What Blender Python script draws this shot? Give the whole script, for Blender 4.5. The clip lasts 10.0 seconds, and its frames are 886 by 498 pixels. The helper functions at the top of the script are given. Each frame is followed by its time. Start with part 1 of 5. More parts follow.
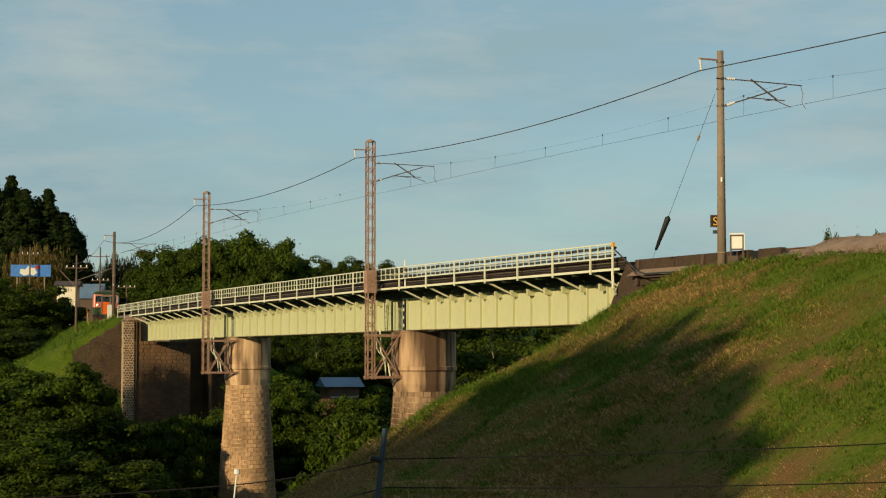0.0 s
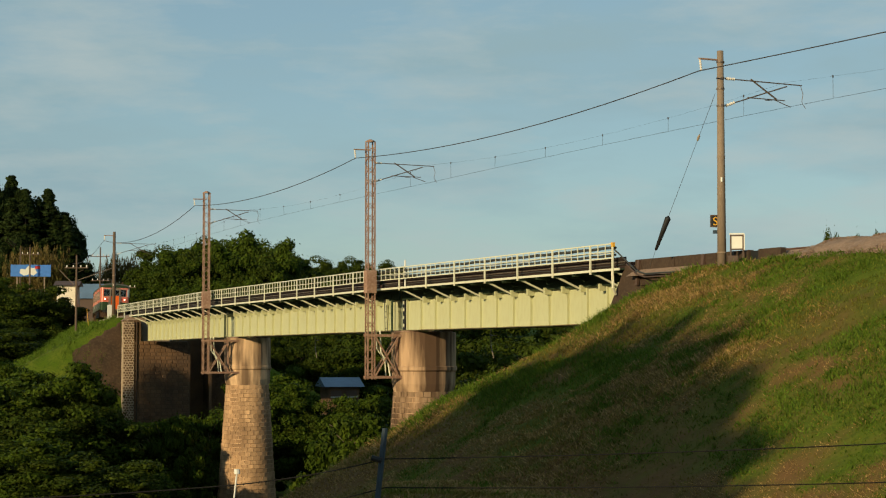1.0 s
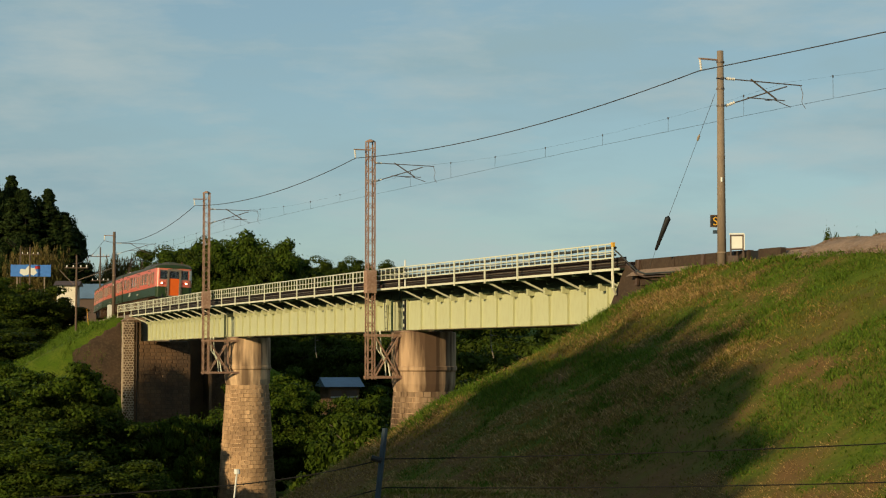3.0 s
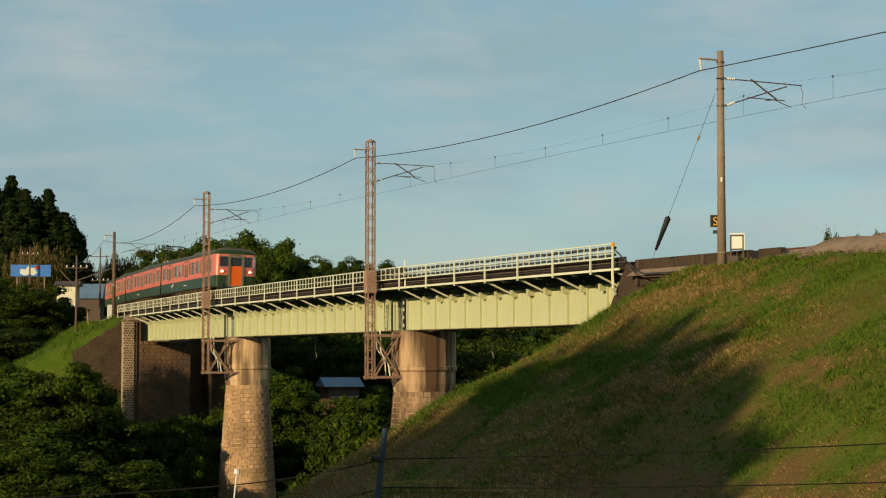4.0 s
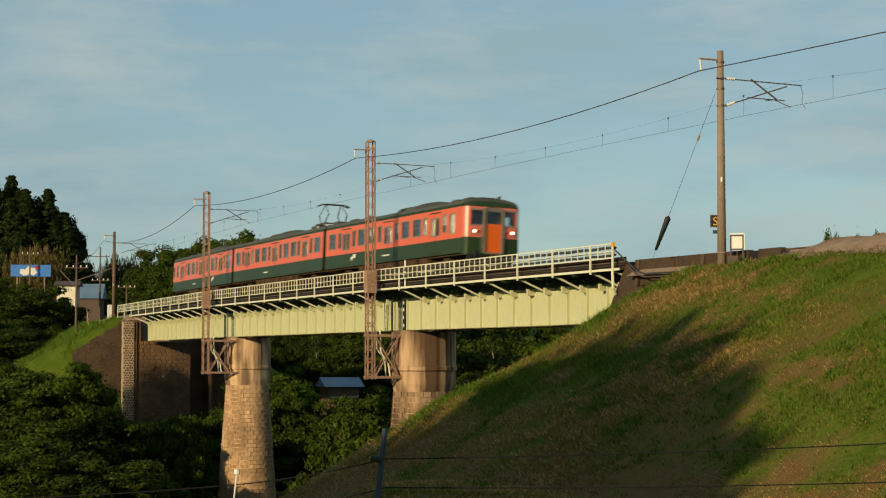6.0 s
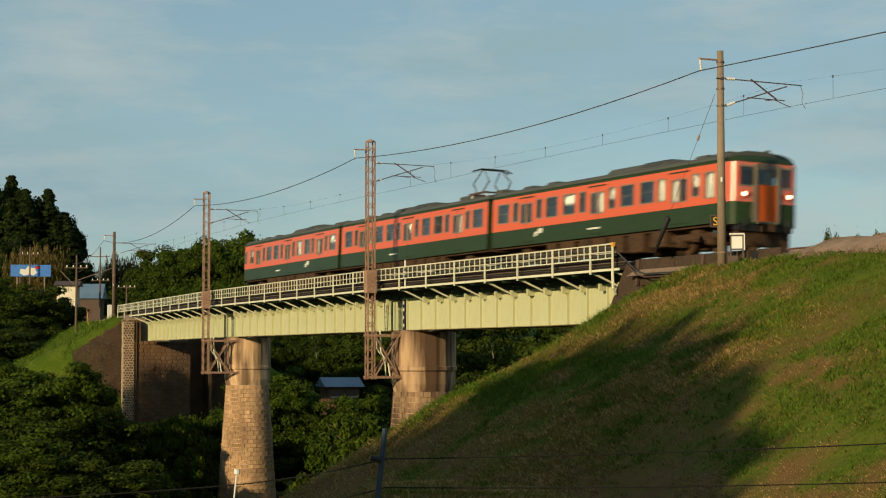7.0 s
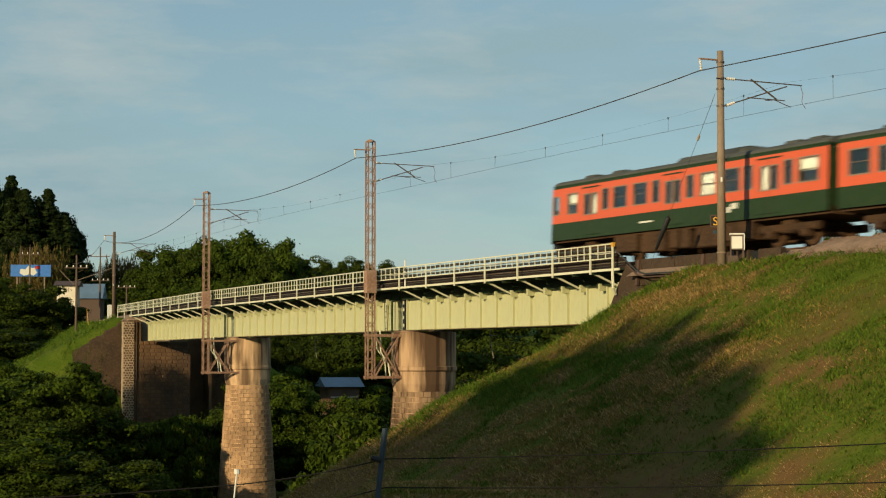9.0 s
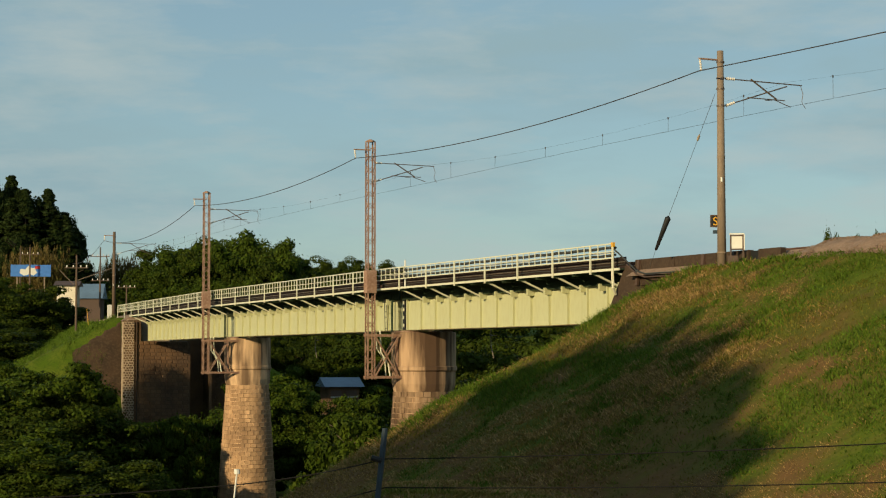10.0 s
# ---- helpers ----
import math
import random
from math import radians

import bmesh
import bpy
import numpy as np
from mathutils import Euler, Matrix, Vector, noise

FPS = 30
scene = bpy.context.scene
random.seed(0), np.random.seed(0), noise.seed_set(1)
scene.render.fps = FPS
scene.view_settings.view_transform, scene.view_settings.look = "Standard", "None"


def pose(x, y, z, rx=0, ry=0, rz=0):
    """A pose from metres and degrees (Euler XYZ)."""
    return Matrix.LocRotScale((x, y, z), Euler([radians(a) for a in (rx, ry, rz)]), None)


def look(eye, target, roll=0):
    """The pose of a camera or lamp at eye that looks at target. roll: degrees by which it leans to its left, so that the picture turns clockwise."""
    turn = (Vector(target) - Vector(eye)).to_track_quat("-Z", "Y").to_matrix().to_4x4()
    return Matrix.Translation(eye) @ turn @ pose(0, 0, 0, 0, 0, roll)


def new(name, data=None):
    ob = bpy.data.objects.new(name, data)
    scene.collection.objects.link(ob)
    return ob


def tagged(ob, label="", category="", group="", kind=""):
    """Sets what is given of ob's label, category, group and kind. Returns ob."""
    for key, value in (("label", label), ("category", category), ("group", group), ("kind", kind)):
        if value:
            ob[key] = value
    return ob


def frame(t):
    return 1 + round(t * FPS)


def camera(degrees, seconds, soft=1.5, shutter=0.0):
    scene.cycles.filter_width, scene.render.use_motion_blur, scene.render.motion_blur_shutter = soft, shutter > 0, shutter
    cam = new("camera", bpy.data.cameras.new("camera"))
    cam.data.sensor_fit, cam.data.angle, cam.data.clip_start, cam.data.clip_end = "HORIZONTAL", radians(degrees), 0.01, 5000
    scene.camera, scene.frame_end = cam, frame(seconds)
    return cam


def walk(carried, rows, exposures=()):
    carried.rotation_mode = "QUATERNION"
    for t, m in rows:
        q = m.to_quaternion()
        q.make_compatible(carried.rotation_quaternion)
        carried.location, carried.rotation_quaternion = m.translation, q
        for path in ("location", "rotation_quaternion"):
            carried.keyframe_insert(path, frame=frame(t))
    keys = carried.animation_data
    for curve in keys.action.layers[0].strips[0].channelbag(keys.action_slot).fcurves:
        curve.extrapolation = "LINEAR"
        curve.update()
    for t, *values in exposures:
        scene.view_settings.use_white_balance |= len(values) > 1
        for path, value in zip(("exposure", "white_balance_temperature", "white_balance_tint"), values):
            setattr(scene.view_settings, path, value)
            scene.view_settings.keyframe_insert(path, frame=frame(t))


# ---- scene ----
# Units: metres. The camera stands at the origin of the plan, 12 m above the valley floor, and looks along +y.
EYE = Vector((0.0, 0.0, 12.0))
PITCH = 3.233
cam = camera(25.92, 10.0, soft=1.15, shutter=0.5)
CAM_POSE = pose(EYE.x, EYE.y, EYE.z, 90 + PITCH, 0, 0)
walk(cam, [(0.0, CAM_POSE), (10.0, CAM_POSE)], exposures=[(0.0, -0.03, 6350, 3), (10.0, -0.03, 6350, 3)])

# ---- light ----
SUN_EL, SUN_AZ = radians(14.5), radians(38.0)   # the light travels 38 degrees to the right of +y
TO_SUN = Vector((-math.sin(SUN_AZ) * math.cos(SUN_EL), -math.cos(SUN_AZ) * math.cos(SUN_EL), math.sin(SUN_EL)))
world = bpy.data.worlds.new("sky")
scene.world = world
world.use_nodes = True
wn, wl = world.node_tree.nodes, world.node_tree.links
wn.clear()
sky = wn.new("ShaderNodeTexSky")
sky.sky_type, sky.sun_disc = "NISHITA", False
sky.sun_elevation, sky.sun_rotation = SUN_EL, math.pi + SUN_AZ
sky.air_density, sky.dust_density, sky.ozone_density = 1.0, 0.35, 2.2
wco = wn.new("ShaderNodeTexCoord")
wmap = wn.new("ShaderNodeMapping")
wmap.inputs["Scale"].default_value = (3.2, 3.2, 13.0)
wmap.inputs["Rotation"].default_value = (0.0, radians(9), 0.0)
wnoise = wn.new("ShaderNodeTexNoise")
wnoise.inputs["Scale"].default_value, wnoise.inputs["Detail"].default_value = 1.7, 7.0
wnoise.inputs["Roughness"].default_value = 0.55
wramp = wn.new("ShaderNodeValToRGB")
wramp.color_ramp.elements[0].position, wramp.color_ramp.elements[1].position = 0.40, 0.66
wramp.color_ramp.elements[0].color, wramp.color_ramp.elements[1].color = (0.5, 0.5, 0.5, 1), (1.0, 1.0, 1.0, 1)
wmix = wn.new("ShaderNodeMixRGB")
wmix.inputs["Color2"].default_value = (3.15, 4.3, 4.75, 1)
wnoise2 = wn.new("ShaderNodeTexNoise")
wnoise2.inputs["Scale"].default_value, wnoise2.inputs["Detail"].default_value, wnoise2.inputs["Roughness"].default_value = 3.1, 8.0, 0.6
wramp2 = wn.new("ShaderNodeValToRGB")
wramp2.color_ramp.elements[0].position, wramp2.color_ramp.elements[1].position = 0.46, 0.72
wramp2.color_ramp.elements[0].color, wramp2.color_ramp.elements[1].color = (0, 0, 0, 1), (0.7, 0.7, 0.7, 1)
wmix2 = wn.new("ShaderNodeMixRGB")
wmix2.inputs["Color2"].default_value = (4.7, 5.2, 5.2, 1)
wl.new(wmap.outputs["Vector"], wnoise2.inputs["Vector"])
wl.new(wnoise2.outputs["Fac"], wramp2.inputs["Fac"])
wl.new(wmix.outputs["Color"], wmix2.inputs["Color1"])
wbg = wn.new("ShaderNodeBackground")
wbg.inputs["Strength"].default_value = 0.1
wout = wn.new("ShaderNodeOutputWorld")
wl.new(wco.outputs["Generated"], wmap.inputs["Vector"])
wl.new(wmap.outputs["Vector"], wnoise.inputs["Vector"])
wl.new(wnoise.outputs["Fac"], wramp.inputs["Fac"])
wsep = wn.new("ShaderNodeSeparateXYZ")
wl.new(wco.outputs["Generated"], wsep.inputs["Vector"])
wveil = wn.new("ShaderNodeMapRange")          # the thin veil of cloud lies low, the zenith is clear
wveil.inputs["From Min"].default_value, wveil.inputs["From Max"].default_value = 0.28, 0.75
wveil.inputs["To Min"].default_value, wveil.inputs["To Max"].default_value = 1.0, 0.65
wl.new(wsep.outputs["Z"], wveil.inputs["Value"])
wthin = wn.new("ShaderNodeMath")
wthin.operation = "MULTIPLY"
wl.new(wramp.outputs["Color"], wthin.inputs[0])
wl.new(wveil.outputs["Result"], wthin.inputs[1])
wl.new(wthin.outputs["Value"], wmix.inputs["Fac"])
wthin2 = wn.new("ShaderNodeMath")
wthin2.operation = "MULTIPLY"
wl.new(wramp2.outputs["Color"], wthin2.inputs[0])
wl.new(wveil.outputs["Result"], wthin2.inputs[1])
wl.new(wthin2.outputs["Value"], wmix2.inputs["Fac"])
wl.new(sky.outputs["Color"], wmix.inputs["Color1"])
wl.new(wmix2.outputs["Color"], wbg.inputs["Color"])
wl.new(wbg.outputs["Background"], wout.inputs["Surface"])
sun_data = bpy.data.lights.new("sun", "SUN")
sun_data.energy, sun_data.angle, sun_data.color = 5.0, radians(0.9), (1.0, 0.77, 0.45)
sun = new("sun", sun_data)
sun.matrix_world = look(TO_SUN * 50, (0, 0, 0))

# ---- materials ----


def material(name, base, second=None, rough=0.7, metal=0.0, scale=1.0, fine=12.0, amount=0.5, bump=0.15, third=None,
             emit=0.0, stretch=(1, 1, 1), island=False, obj=False, spec=0.3, spread=False, edge=(0.36, 0.66)):
    """Principled surface whose colour wanders between two or three tones at two scales, with a fine relief."""
    m = bpy.data.materials.new(name)
    m.use_nodes = True
    n, l = m.node_tree.nodes, m.node_tree.links
    b = n["Principled BSDF"]
    b.inputs["Roughness"].default_value, b.inputs["Metallic"].default_value = rough, metal
    b.inputs["Specular IOR Level"].default_value = spec
    second = second or tuple(c * 0.7 for c in base)
    co = n.new("ShaderNodeTexCoord")
    mp = n.new("ShaderNodeMapping")
    mp.inputs["Scale"].default_value = stretch
    l.new(n.new("ShaderNodeNewGeometry").outputs["Position"] if spread else co.outputs["Object"], mp.inputs["Vector"])
    big, small = n.new("ShaderNodeTexNoise"), n.new("ShaderNodeTexNoise")
    big.inputs["Scale"].default_value, big.inputs["Detail"].default_value = scale, 5
    small.inputs["Scale"].default_value, small.inputs["Detail"].default_value = fine, 4
    l.new(mp.outputs["Vector"], big.inputs["Vector"])
    l.new(mp.outputs["Vector"], small.inputs["Vector"])
    r1 = n.new("ShaderNodeMapRange")
    r1.inputs["From Min"].default_value, r1.inputs["From Max"].default_value = edge
    r1.inputs["To Max"].default_value = amount
    l.new(big.outputs["Fac"], r1.inputs["Value"])
    mix = n.new("ShaderNodeMixRGB")
    mix.inputs["Color1"].default_value, mix.inputs["Color2"].default_value = (*base, 1), (*second, 1)
    l.new(r1.outputs["Result"], mix.inputs["Fac"])
    r2 = n.new("ShaderNodeMapRange")
    r2.inputs["From Min"].default_value, r2.inputs["From Max"].default_value = 0.45, 0.75
    r2.inputs["To Max"].default_value = amount * 0.8
    l.new(small.outputs["Fac"], r2.inputs["Value"])
    mix2 = n.new("ShaderNodeMixRGB")
    mix2.inputs["Color2"].default_value = (*(third or tuple(c * 0.55 for c in base)), 1)
    l.new(r2.outputs["Result"], mix2.inputs["Fac"])
    l.new(mix.outputs["Color"], mix2.inputs["Color1"])
    last = mix2.outputs["Color"]
    if island or obj:
        hue = n.new("ShaderNodeHueSaturation")
        src = n.new("ShaderNodeNewGeometry") if island else n.new("ShaderNodeObjectInfo")
        r3 = n.new("ShaderNodeMapRange")
        r3.inputs["To Min"].default_value, r3.inputs["To Max"].default_value = (0.84, 1.16) if spread else (0.62, 1.4)
        l.new(src.outputs["Random Per Island" if island else "Random"], r3.inputs["Value"])
        l.new(r3.outputs["Result"], hue.inputs["Value"])
        l.new(last, hue.inputs["Color"])
        last = hue.outputs["Color"]
    l.new(last, b.inputs["Base Color"])
    if bump:
        bp = n.new("ShaderNodeBump")
        bp.inputs["Strength"].default_value, bp.inputs["Distance"].default_value = bump, 0.03
        l.new(small.outputs["Fac"], bp.inputs["Height"])
        l.new(bp.outputs["Normal"], b.inputs["Normal"])
    if emit:
        b.inputs["Emission Color"].default_value, b.inputs["Emission Strength"].default_value = (*base, 1), emit
    return m


def leaf_material(name, base, second, tip):
    m = material(name, base, second, rough=0.6, scale=0.35, fine=3.0, amount=0.75, bump=0.0, third=tip, island=True, spec=0.06)
    n, l = m.node_tree.nodes, m.node_tree.links
    b = n["Principled BSDF"]
    tr = n.new("ShaderNodeBsdfTranslucent")
    col = b.inputs["Base Color"].links[0].from_socket
    l.new(col, tr.inputs["Color"])
    mx = n.new("ShaderNodeMixShader")
    mx.inputs["Fac"].default_value = 0.25
    l.new(b.outputs["BSDF"], mx.inputs[1])
    l.new(tr.outputs["BSDF"], mx.inputs[2])
    l.new(mx.outputs["Shader"], n["Material Output"].inputs["Surface"])
    return m


def soil_material():
    """Green turf and dry brown thatch, mixed by the dryness stored on the ground."""
    m = material("grassy_soil", (0.062, 0.098, 0.008), (0.095, 0.115, 0.014), rough=0.95, scale=0.8, fine=6.5, amount=0.9, bump=0.7,
                 third=(0.03, 0.06, 0.008), spec=0.05)
    n, l = m.node_tree.nodes, m.node_tree.links
    b = n["Principled BSDF"]
    at = n.new("ShaderNodeAttribute")
    at.attribute_name = "dryness"
    mottle = n.new("ShaderNodeTexNoise")
    mottle.inputs["Scale"].default_value, mottle.inputs["Detail"].default_value = 2.6, 6
    l.new(n.new("ShaderNodeTexCoord").outputs["Object"], mottle.inputs["Vector"])
    dry = n.new("ShaderNodeMixRGB")
    dry.inputs["Color1"].default_value, dry.inputs["Color2"].default_value = (0.19, 0.105, 0.04, 1), (0.075, 0.044, 0.02, 1)
    l.new(mottle.outputs["Fac"], dry.inputs["Fac"])
    mix = n.new("ShaderNodeMixRGB")
    l.new(at.outputs["Fac"], mix.inputs["Fac"])
    l.new(b.inputs["Base Color"].links[0].from_socket, mix.inputs["Color1"])
    l.new(dry.outputs["Color"], mix.inputs["Color2"])
    l.new(mix.outputs["Color"], b.inputs["Base Color"])
    return m


GRASS = soil_material()
BLADE = leaf_material("grass_blades", (0.20, 0.135, 0.032), (0.085, 0.14, 0.013), (0.055, 0.115, 0.010))
STRAW = leaf_material("straw", (0.36, 0.23, 0.085), (0.22, 0.135, 0.048), (0.48, 0.34, 0.15))
WEED = leaf_material("green_weeds", (0.085, 0.135, 0.013), (0.065, 0.11, 0.011), (0.13, 0.165, 0.022))
LEAF_A = leaf_material("broad_leaves", (0.046, 0.073, 0.006), (0.020, 0.038, 0.004), (0.090, 0.104, 0.009))
LEAF_B = leaf_material("dark_leaves", (0.040, 0.060, 0.006), (0.018, 0.032, 0.004), (0.082, 0.088, 0.008))
LEAF_C = leaf_material("conifer_needles", (0.022, 0.036, 0.009), (0.012, 0.021, 0.006), (0.045, 0.055, 0.010))
LEAF_D = leaf_material("dry_reeds", (0.125, 0.09, 0.028), (0.055, 0.07, 0.014), (0.18, 0.105, 0.042))
BARK = material("bark", (0.09, 0.065, 0.045), rough=0.9, scale=2, fine=14, bump=0.5)
GIRDER = material("pale_green_paint", (0.50, 0.50, 0.30), (0.44, 0.435, 0.25), rough=0.5, scale=0.6, fine=6, amount=0.35, bump=0.05,
                  third=(0.35, 0.31, 0.16), stretch=(1, 1, 0.35), spec=0.3)
RUSTFLANGE = material("rust_streaked_flange", (0.34, 0.31, 0.17), (0.10, 0.055, 0.028), rough=0.7, scale=1.1, fine=7, amount=0.9, third=(0.14, 0.08, 0.04), stretch=(1, 1, 1))
RAILING = material("cream_green_paint", (0.66, 0.65, 0.50), (0.56, 0.54, 0.40), rough=0.5, scale=2, fine=18, amount=0.4, bump=0.05,
                   third=(0.42, 0.34, 0.2))
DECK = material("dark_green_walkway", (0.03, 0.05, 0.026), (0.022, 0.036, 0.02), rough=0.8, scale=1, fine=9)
MAST = material("rusty_brown_steel", (0.31, 0.185, 0.125), (0.22, 0.115, 0.075), rough=0.75, scale=1.4, fine=9, amount=0.8, third=(0.42, 0.30, 0.22))
CONCRETE = material("weathered_concrete", (0.36, 0.29, 0.22), (0.25, 0.19, 0.14), rough=0.85, scale=0.9, fine=16, amount=0.7, bump=0.2,
                    third=(0.18, 0.12, 0.085), stretch=(1, 1, 0.3))
POLE = material("pole_concrete", (0.25, 0.185, 0.13), (0.19, 0.14, 0.10), rough=0.85, scale=1.6, fine=20, amount=0.6, stretch=(1, 1, 0.25))
STONE = material("masonry_stone", (0.54, 0.34, 0.185), (0.12, 0.065, 0.034), rough=0.9, scale=0.75, fine=5, amount=0.7, bump=0.4,
                 third=(0.17, 0.10, 0.06), stretch=(1, 1, 0.45), obj=True, spread=True)
LOWSTONE = material("masonry_stone_low", (0.54, 0.34, 0.185), (0.12, 0.065, 0.034), rough=0.9, scale=0.75, fine=5, amount=0.7, bump=0.4,
                    third=(0.17, 0.10, 0.06), stretch=(1, 1, 0.45), island=True, spread=True)
MORTAR = material("stained_pier_render", (0.62, 0.41, 0.24), (0.055, 0.028, 0.014), rough=0.92, scale=1.0, fine=3.2, amount=0.78, bump=0.35, edge=(0.44, 0.57),
                  third=(0.15, 0.09, 0.055), stretch=(1, 1, 0.16), spread=True)
STAINED = material("rust_stained_pier_render", (0.46, 0.30, 0.18), (0.065, 0.035, 0.02), rough=0.92, scale=1.0, fine=3.0, amount=0.95, bump=0.35, edge=(0.42, 0.54),
                   third=(0.10, 0.058, 0.033), stretch=(1, 1, 0.12), spread=True)
DIRTYSTONE = material("dirty_masonry_stone", (0.28, 0.175, 0.10), (0.07, 0.04, 0.022), rough=0.92, scale=1.1, fine=4, amount=0.95, bump=0.4, edge=(0.36, 0.58),
                      third=(0.40, 0.27, 0.17), stretch=(1, 1, 0.25), obj=True, spread=True)
WALLSTONE = material("dark_brown_masonry", (0.15, 0.082, 0.040), (0.055, 0.034, 0.022), rough=0.95, scale=0.5, fine=6, amount=0.8, bump=0.4,
                     third=(0.12, 0.075, 0.045), obj=True, spread=True)
BALLAST = material("ballast_gravel", (0.26, 0.17, 0.115), (0.17, 0.11, 0.075), rough=0.95, scale=2.2, fine=16, amount=0.9, bump=0.8, third=(0.33, 0.25, 0.19))
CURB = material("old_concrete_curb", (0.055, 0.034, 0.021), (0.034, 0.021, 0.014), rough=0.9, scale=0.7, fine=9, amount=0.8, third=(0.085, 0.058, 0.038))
RUST_RAIL = material("rail_steel", (0.16, 0.085, 0.055), (0.10, 0.05, 0.035), rough=0.55, metal=0.5, scale=3, fine=20)
SLEEPER = material("dark_timber", (0.06, 0.032, 0.024), (0.035, 0.02, 0.016), rough=0.9, scale=2, fine=14, obj=True)
WIRE = material("dull_wire", (0.10, 0.085, 0.075), rough=0.5, metal=0.6, bump=0)
ARM = material("arm_steel", (0.17, 0.13, 0.105), rough=0.6, metal=0.4, scale=3, fine=20, bump=0.05)
PORCELAIN = material("porcelain", (0.72, 0.66, 0.58), rough=0.25, scale=4, fine=18, amount=0.2, bump=0, spec=0.5)
BLACK = material("black_rubber", (0.018, 0.018, 0.018), rough=0.6, bump=0.05)
FENCEWIRE = material("rusted_black_wire", (0.008, 0.007, 0.006), rough=0.9, metal=0.0, bump=0)
YELLOW = material("yellow_paint", (0.72, 0.38, 0.04), rough=0.5, scale=3, fine=14, amount=0.3, bump=0)
PALEMORTAR = material("pale_lime_mortar", (0.42, 0.32, 0.22), (0.22, 0.15, 0.10), rough=0.9, scale=2, fine=12, amount=0.6)
WHITE = material("white_paint", (0.68, 0.66, 0.6), (0.58, 0.55, 0.48), rough=0.55, scale=2, fine=10, amount=0.35, bump=0.03, third=(0.6, 0.54, 0.45))
DARKBOARD = material("dark_stained_board", (0.022, 0.012, 0.009), (0.012, 0.008, 0.006), rough=0.85, scale=1.2, fine=7, amount=0.8, third=(0.05, 0.026, 0.02), stretch=(0.15, 1, 3))
SIGNFRAME = material("dark_sign_frame", (0.09, 0.055, 0.04), rough=0.6, bump=0)
ORANGE = material("orange_train_paint", (0.59, 0.108, 0.048), (0.54, 0.098, 0.043), rough=0.3, scale=0.5, fine=5, amount=0.4, bump=0.02,
                  third=(0.50, 0.09, 0.036), spec=0.2)
DOORORANGE = material("bright_orange_paint", (0.66, 0.115, 0.015), rough=0.35, scale=0.7, fine=6, amount=0.25, bump=0.02, spec=0.15)
GREEN = material("dark_green_train_paint", (0.022, 0.042, 0.016), (0.018, 0.034, 0.013), rough=0.38, scale=0.5, fine=5, amount=0.5, bump=0.02,
                 third=(0.05, 0.065, 0.03), spec=0.14)
ROOF = material("grey_roof_canvas", (0.070, 0.072, 0.066), (0.045, 0.047, 0.045), rough=0.85, scale=0.8, fine=8, amount=0.6, third=(0.11, 0.105, 0.09))
UNDER = material("brown_brake_dust", (0.06, 0.029, 0.012), (0.025, 0.013, 0.007), rough=0.85, scale=1.2, fine=9, amount=0.8, third=(0.12, 0.068, 0.034))
GREYFRAME = material("grey_door_frame", (0.17, 0.14, 0.105), rough=0.5, scale=1, fine=9, amount=0.3, bump=0.02)
GASKET = material("window_gasket", (0.24, 0.19, 0.15), rough=0.5, bump=0)
INTERIOR = material("cream_interior", (0.42, 0.36, 0.27), rough=0.7, scale=1, fine=6, amount=0.3, bump=0)
CURTAIN = material("pale_blind", (0.44, 0.42, 0.38), rough=0.8, scale=1, fine=14, amount=0.3)
DIM_SHEET = material("painted_dimness", (0.10, 0.105, 0.10), (0.06, 0.065, 0.065), rough=0.8, scale=1.5, fine=5, amount=0.8, bump=0, third=(0.2, 0.2, 0.18))
SEAT = material("blue_seat", (0.035, 0.05, 0.09), rough=0.9, bump=0)
LAMPGLOW = material("headlamp", (1.0, 0.80, 0.52), rough=0.3, bump=0, amount=0, emit=3.5)
REDLENS = material("red_lens", (0.5, 0.03, 0.02), rough=0.2, bump=0)
CORNER = material("glossy_corner_paint", (0.60, 0.115, 0.045), (0.55, 0.105, 0.04), rough=0.3, scale=0.5, fine=5, amount=0.2, bump=0, spec=1.0)
CORNER.node_tree.nodes["Principled BSDF"].inputs["Coat Weight"].default_value = 1.0
CORNER.node_tree.nodes["Principled BSDF"].inputs["Coat Roughness"].default_value = 0.28
CREAM = material("cream_cable_and_glint", (0.78, 0.72, 0.62), (0.66, 0.60, 0.5), rough=0.3, scale=1, fine=8, amount=0.3, bump=0, spec=0.5)
BLUE = material("blue_board", (0.07, 0.20, 0.55), (0.05, 0.15, 0.45), rough=0.5, scale=0.6, fine=3, amount=0.4, bump=0)
BLUEROOF = material("blue_sheet_roof", (0.12, 0.185, 0.27), (0.07, 0.10, 0.15), rough=0.5, scale=0.6, fine=5, amount=0.5, bump=0.05)
PLASTER = material("pale_plaster", (0.72, 0.64, 0.5), (0.6, 0.52, 0.4), rough=0.85, scale=0.7, fine=6, amount=0.4)
OLDWOOD = material("old_pole_wood", (0.13, 0.088, 0.06), (0.09, 0.06, 0.042), rough=0.85, scale=1.6, fine=16, stretch=(1, 1, 0.25))
DARKGREY = material("dark_grey_cable", (0.05, 0.05, 0.045), rough=0.6, scale=2, fine=12, bump=0.05)
RUBBLE = material("brown_rubble", (0.062, 0.036, 0.02), (0.035, 0.022, 0.013), rough=0.95, scale=0.9, fine=5, amount=0.9, bump=0.9, third=(0.09, 0.06, 0.03), spread=True)
